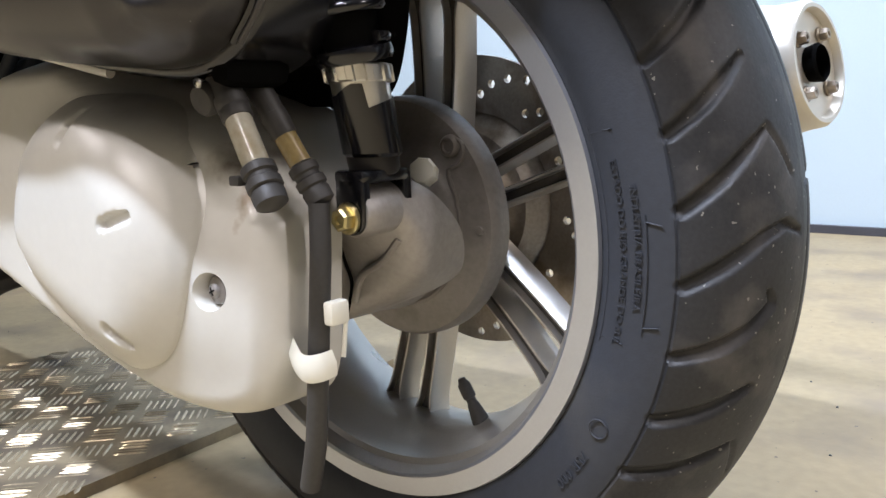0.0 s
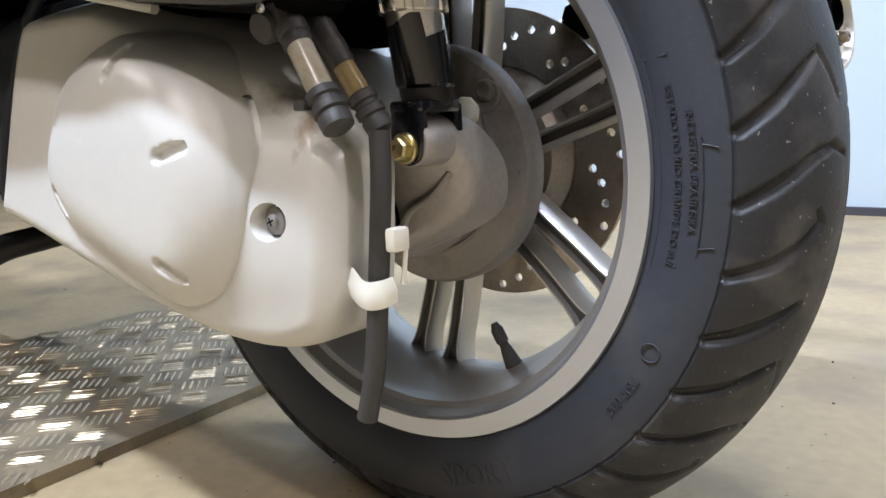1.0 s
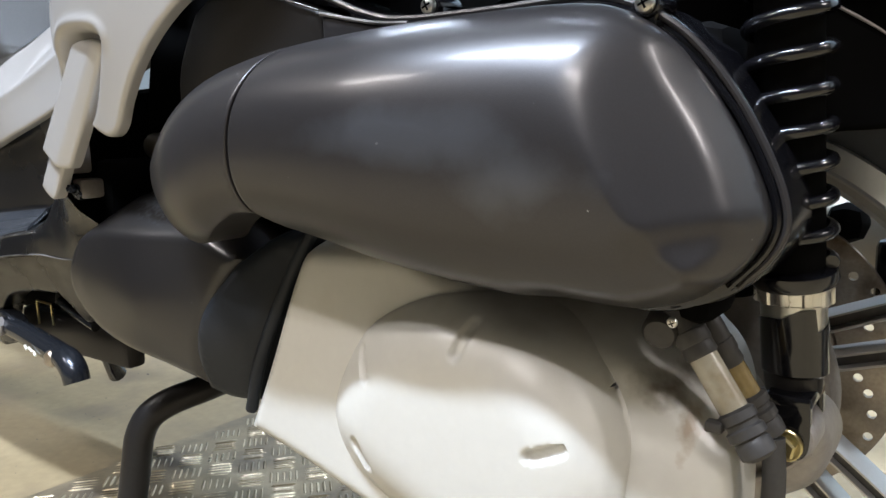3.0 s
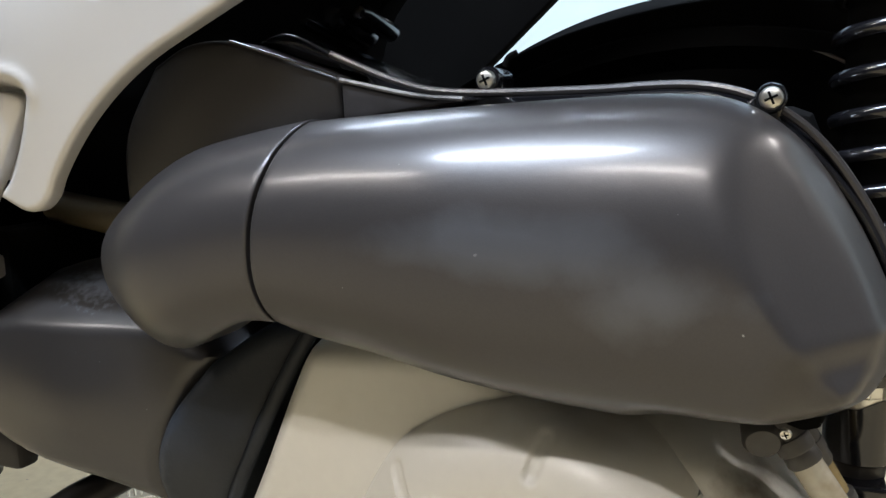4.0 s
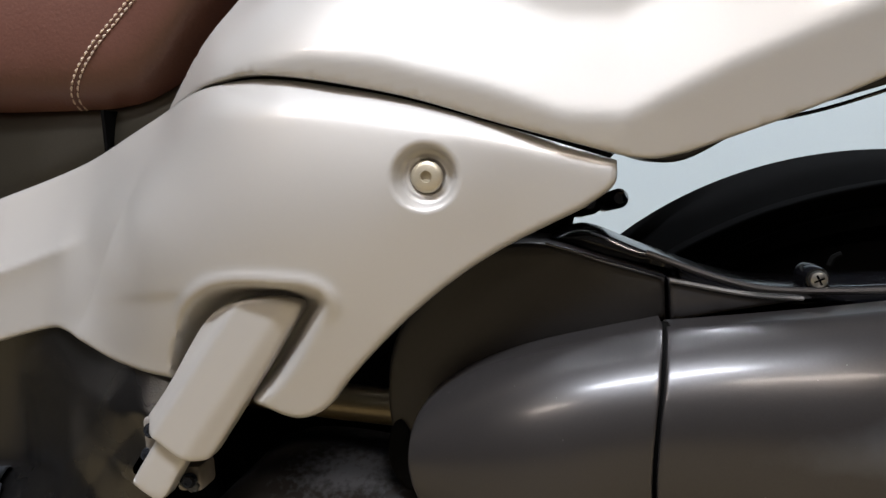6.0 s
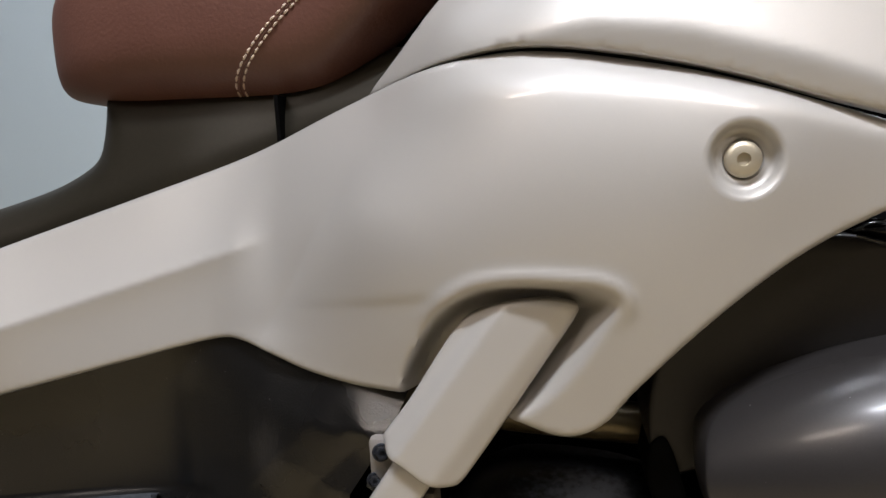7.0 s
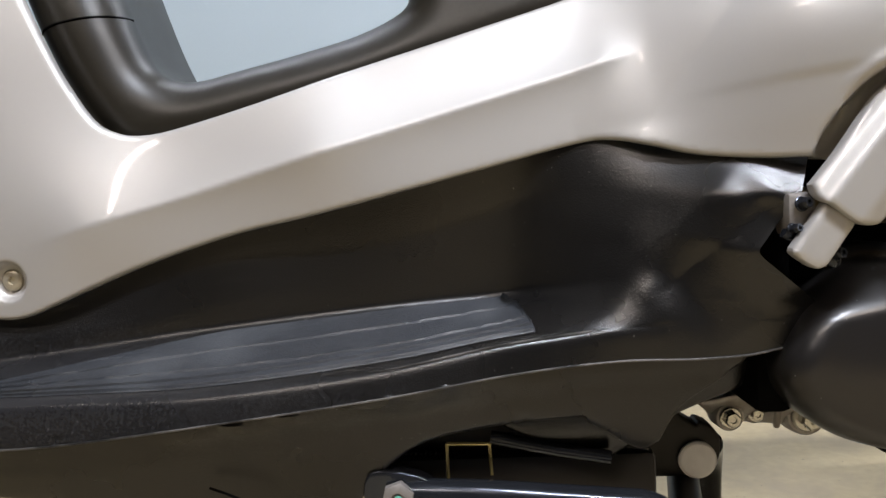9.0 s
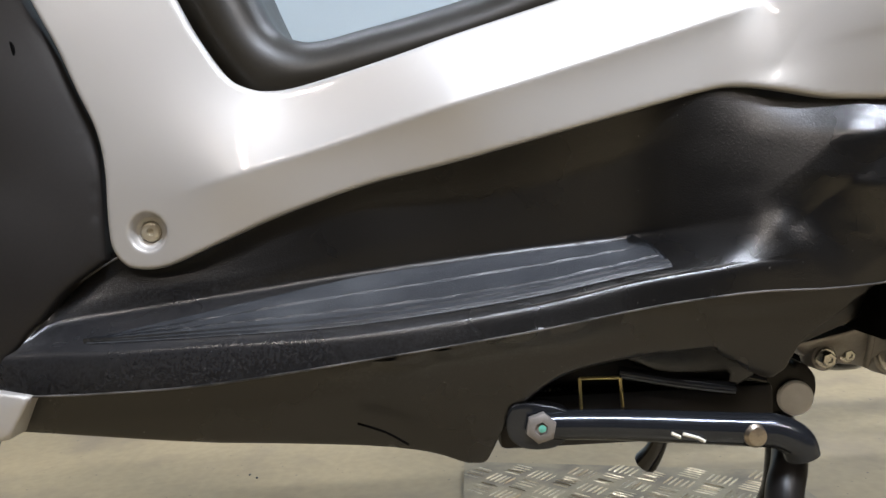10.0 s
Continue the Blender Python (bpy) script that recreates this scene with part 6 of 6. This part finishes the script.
# stands
def side_stand():
    path = curve([(-0.715, -0.166, 0.2475), (-0.66, -0.172, 0.2465), (-0.6, -0.18, 0.2435), (-0.56, -0.186, 0.2415), (-0.545, -0.188, 0.24), (-0.532, -0.19, 0.233), (-0.528, -0.19, 0.222)], 6)
    bar = sweep("side_stand", path, [0.0105, 0.0115, 0.012, 0.0125, 0.012], DARKSTEEL, scooter, "folded dark steel side stand with scratched paint", n=20)
    shell("pivot_plate", curve([(-0.735, 0.255), (-0.728, 0.265), (-0.705, 0.263), (-0.688, 0.256), (-0.685, 0.244), (-0.70, 0.231), (-0.722, 0.231), (-0.734, 0.24)], 5, True), flat(-0.171), DARKSTEEL, bar, "dark pivot plate", step=0.01, roll=0.002, skirt=0.012)
    part("pivot_bolt", *hex_mesh((-0.711, -0.174, 0.2485), (0, -1, 0), 0.0115, 0.007), CAST, bar, "large grey pivot bolt")
    lathe("paint_mark", [(0.0028, 0), (0.0001, 0.0005)], (-0.7105, -0.1815, 0.249), (0, -1, 0), mat("green_paint_mark", (0.12, 0.45, 0.36), 0.5), bar, "green paint mark", n=12)
    lathe("rivet", [(0.0085, -0.004), (0.0085, 0.0), (0.0065, 0.0025), (0.0001, 0.0035)], (-0.563, -0.1965, 0.2405), (0.05, -1, 0), DISC, bar, "rusty steel rivet", n=24)
    part("paint_chip", *joined(*[sweep_mesh([(x, -0.1925, z), (x + d, -0.1935, z - 0.003)], 0.0013, 6) for x, z, d in ((-0.621, 0.2445, 0.006), (-0.613, 0.2435, 0.01), (-0.603, 0.2405, 0.005))]), CLIPW, bar, "white scratches in the paint")
    n = 160
    t = np.linspace(0, 1, n)
    path = np.column_stack([-0.715 + 0.05 * t, -0.125 + 0.005 * np.sin(14 * 2 * math.pi * t), 0.262 - 0.004 * t + 0.005 * np.cos(14 * 2 * math.pi * t)])
    sweep("return_spring", path, 0.0011, GLOSS, bar, "black return spring", n=6)
    return bar


side_stand()
mount = shell("stand_mount", outline([(-0.58, 0.215), (-0.545, 0.30)], [(-0.545, 0.30), (-0.49, 0.30)], [(-0.49, 0.30), (-0.485, 0.262)], [(-0.485, 0.262), (-0.474, 0.2545), (-0.4698, 0.2523)], [(-0.4698, 0.2523), (-0.4668, 0.2545), (-0.458, 0.251)], [(-0.458, 0.251), (-0.451, 0.240), (-0.4515, 0.224), (-0.459, 0.212), (-0.471, 0.208), (-0.5116, 0.208)], [(-0.5116, 0.208), (-0.5431, 0.2149), (-0.58, 0.215)]), flat(-0.050), MATTE, scooter,
              "black stand mounting plate with a round rubber cap", step=0.01, roll=0.003, skirt=0.02)
lathe("mount_cap", [(0.0158, 0.0), (0.0158, 0.003), (0.014, 0.0045), (0.0001, 0.005)], (-0.4715, -0.052, 0.2235), (0, -1, 0), mat("grey_rubber_cap", (0.82, 0.81, 0.83), 0.55, 0, 0.1), mount, "pale grey round cap", n=32)


def stand_bracket():
    br = shell("stand_bracket", outline([(-0.70, 0.30), (-0.5, 0.30)], [(-0.5, 0.30), (-0.52, 0.262), (-0.56, 0.252)], [(-0.56, 0.252), (-0.72, 0.236)], [(-0.72, 0.236), (-0.70, 0.30)]), flat(-0.115), MATTE, scooter, "black frame bracket above the side stand", step=0.02, roll=0.002, skirt=0.02,
               holes=[np.array([(-0.640, 0.2655), (-0.625, 0.2655), (-0.625, 0.272), (-0.640, 0.272)])])
    for a, b in (((-0.677, 0.2505), (-0.677, 0.2765)), ((-0.677, 0.2765), (-0.6465, 0.2755)), ((-0.6465, 0.2755), (-0.6455, 0.2525))):
        sweep("wire_frame", [(a[0], -0.15, a[1]), (b[0], -0.15, b[1])], 0.0013, ZINC, br, "bright wire frame", n=6)
    part("lower_rail", *box_mesh((-0.74, -0.14, 0.2195), (-0.525, -0.118, 0.262), 0.006), MATTE, br, "black rail behind the folded stand")
    sweep("link_rod", curve([(-0.645, -0.14, 0.277), (-0.6, -0.145, 0.268), (-0.56, -0.15, 0.262)], 5), 0.005, DARKSTEEL, br, "dark link rod", n=10)
    sweep("link_rod", curve([(-0.63, -0.13, 0.285), (-0.58, -0.13, 0.275), (-0.53, -0.13, 0.262)], 5), 0.006, GLOSS, br, "gloss black link rod", n=10)
    return br


stand_bracket()
shell("inner_cowl", outline([(-0.668, 0.292), (-0.644, 0.2885), (-0.628, 0.2816), (-0.6014, 0.2647), (-0.580, 0.2535), (-0.5668, 0.2518)], [(-0.5668, 0.2518), (-0.5474, 0.2661), (-0.5171, 0.2902), (-0.4712, 0.3116)], [(-0.4712, 0.3116), (-0.46, 0.34)], [(-0.46, 0.34), (-0.668, 0.34)], [(-0.668, 0.34), (-0.668, 0.292)]), sheet([(-0.65, 0.31, -0.155), (-0.57, 0.255, -0.138), (-0.5, 0.31, -0.16), (-0.6, 0.33, -0.172)]), GRAIN, scooter, "matte black inner cowl behind the side stand", step=0.012, roll=0.003, skirt=0.03)


def centre_stand():
    leg = sweep("centre_stand", curve([(-0.476, -0.022, 0.2), (-0.488, -0.074, 0.191), (-0.502, -0.108, 0.184), (-0.514, -0.127, 0.172), (-0.52, -0.137, 0.152), (-0.522, -0.142, 0.125), (-0.525, -0.148, 0.09), (-0.531, -0.156, 0.055), (-0.543, -0.168, 0.024)], 6), [0.0135, 0.0145, 0.0145, 0.014], MATTE, scooter, "dull black tubular centre stand on the tread plate", n=18)
    shell("stand_gusset", outline([(-0.552, 0.066), (-0.582, 0.018)], [(-0.582, 0.018), (-0.52, 0.018)], [(-0.52, 0.018), (-0.53, 0.066)], [(-0.53, 0.066), (-0.552, 0.066)]), flat(-0.172), GLOSS, leg, "black stand foot gusset", step=0.01, roll=0.002, skirt=0.02)
    part("stand_foot", *box_mesh((-0.60, -0.195, FLOOR + 0.0122), (-0.51, -0.145, 0.021), 0.003), GLOSS, leg, "black flat stand foot")
    sweep("far_leg", curve([(-0.42, 0.085, 0.19), (-0.41, 0.117, 0.17), (-0.405, 0.138, 0.14), (-0.405, 0.15, 0.07), (-0.41, 0.17, 0.022)], 6), 0.014, GLOSS, leg, "far tubular leg", n=16)
    sweep("stand_pedal", curve([(-0.606, -0.118, 0.222), (-0.612, -0.108, 0.202), (-0.617, -0.1, 0.190)], 5), [0.006, 0.008, 0.010], GLOSS, leg, "black rubber-tipped pedal", n=12)
    return leg


centre_stand()

ENG_OUT = outline([(-0.470, 0.2706), (-0.448, 0.2756), (-0.4196, 0.2838), (-0.3966, 0.2922)], [(-0.3966, 0.2922), (-0.3823, 0.288), (-0.3644, 0.2617), (-0.3492, 0.2482)], [(-0.3492, 0.2482), (-0.3582, 0.2441), (-0.3833, 0.2356), (-0.3957, 0.2393)], [(-0.3957, 0.2393), (-0.424, 0.2459), (-0.4422, 0.2500), (-0.452, 0.254), (-0.470, 0.2706)])


def engine_bracket():
    """The cast mounting foot of the engine, with webs, bolt bosses and bolts."""
    foot_y = sheet([(-0.46, 0.265, -0.045), (-0.35, 0.246, -0.012), (-0.40, 0.285, -0.06), (-0.42, 0.25, -0.032), (-0.38, 0.245, -0.016)])
    brk = shell("engine_bracket", ENG_OUT, foot_y, LIGHTCAST, scooter, "light-grey cast engine bracket", step=0.005, roll=0.004, skirt=0.05)
    sweep("web", curve([(-0.398, -0.064, 0.290), (-0.386, -0.052, 0.272), (-0.372, -0.034, 0.256), (-0.355, -0.018, 0.247)], 6), [0.0035, 0.0045, 0.004], LIGHTCAST, brk, "cast web", n=10)
    # the darker cast grey paints the shade on this web
    sweep("web", curve([(-0.405, -0.06, 0.284), (-0.402, -0.048, 0.262), (-0.398, -0.034, 0.244)], 6), 0.003, CAST, brk, "cast web, darker grey for its shade", n=10)
    for bx, by, bz, r in ((-0.4415, -0.047, 0.2564, 0.0070), (-0.4158, -0.034, 0.2556, 0.0056), (-0.366, -0.020, 0.2475, 0.0105)):
        lathe("bolt_boss", [(r * 1.9, -0.02), (r * 1.75, -0.002), (r * 1.6, 0.0), (0.0001, 0.0)], (bx, by, bz), (0, -1, 0), LIGHTCAST, brk, "round cast boss", n=24)
        part("flange_bolt", *hex_mesh((bx, by - 0.0005, bz), (0, -1, 0), r, r * 0.95, r * 1.35), STEEL, brk, "plated hexagon bolt")
    lathe("hollow_pin", [(0.0052, -0.02), (0.0052, 0.002), (0.0046, 0.0026), (0.0028, 0.0024), (0.0026, -0.004), (0.0001, -0.004)], (-0.4104, -0.0765, 0.2935), (0, -1, 0), STEEL, brk, "hollow steel pin", n=20)
    return brk


engine_bracket()
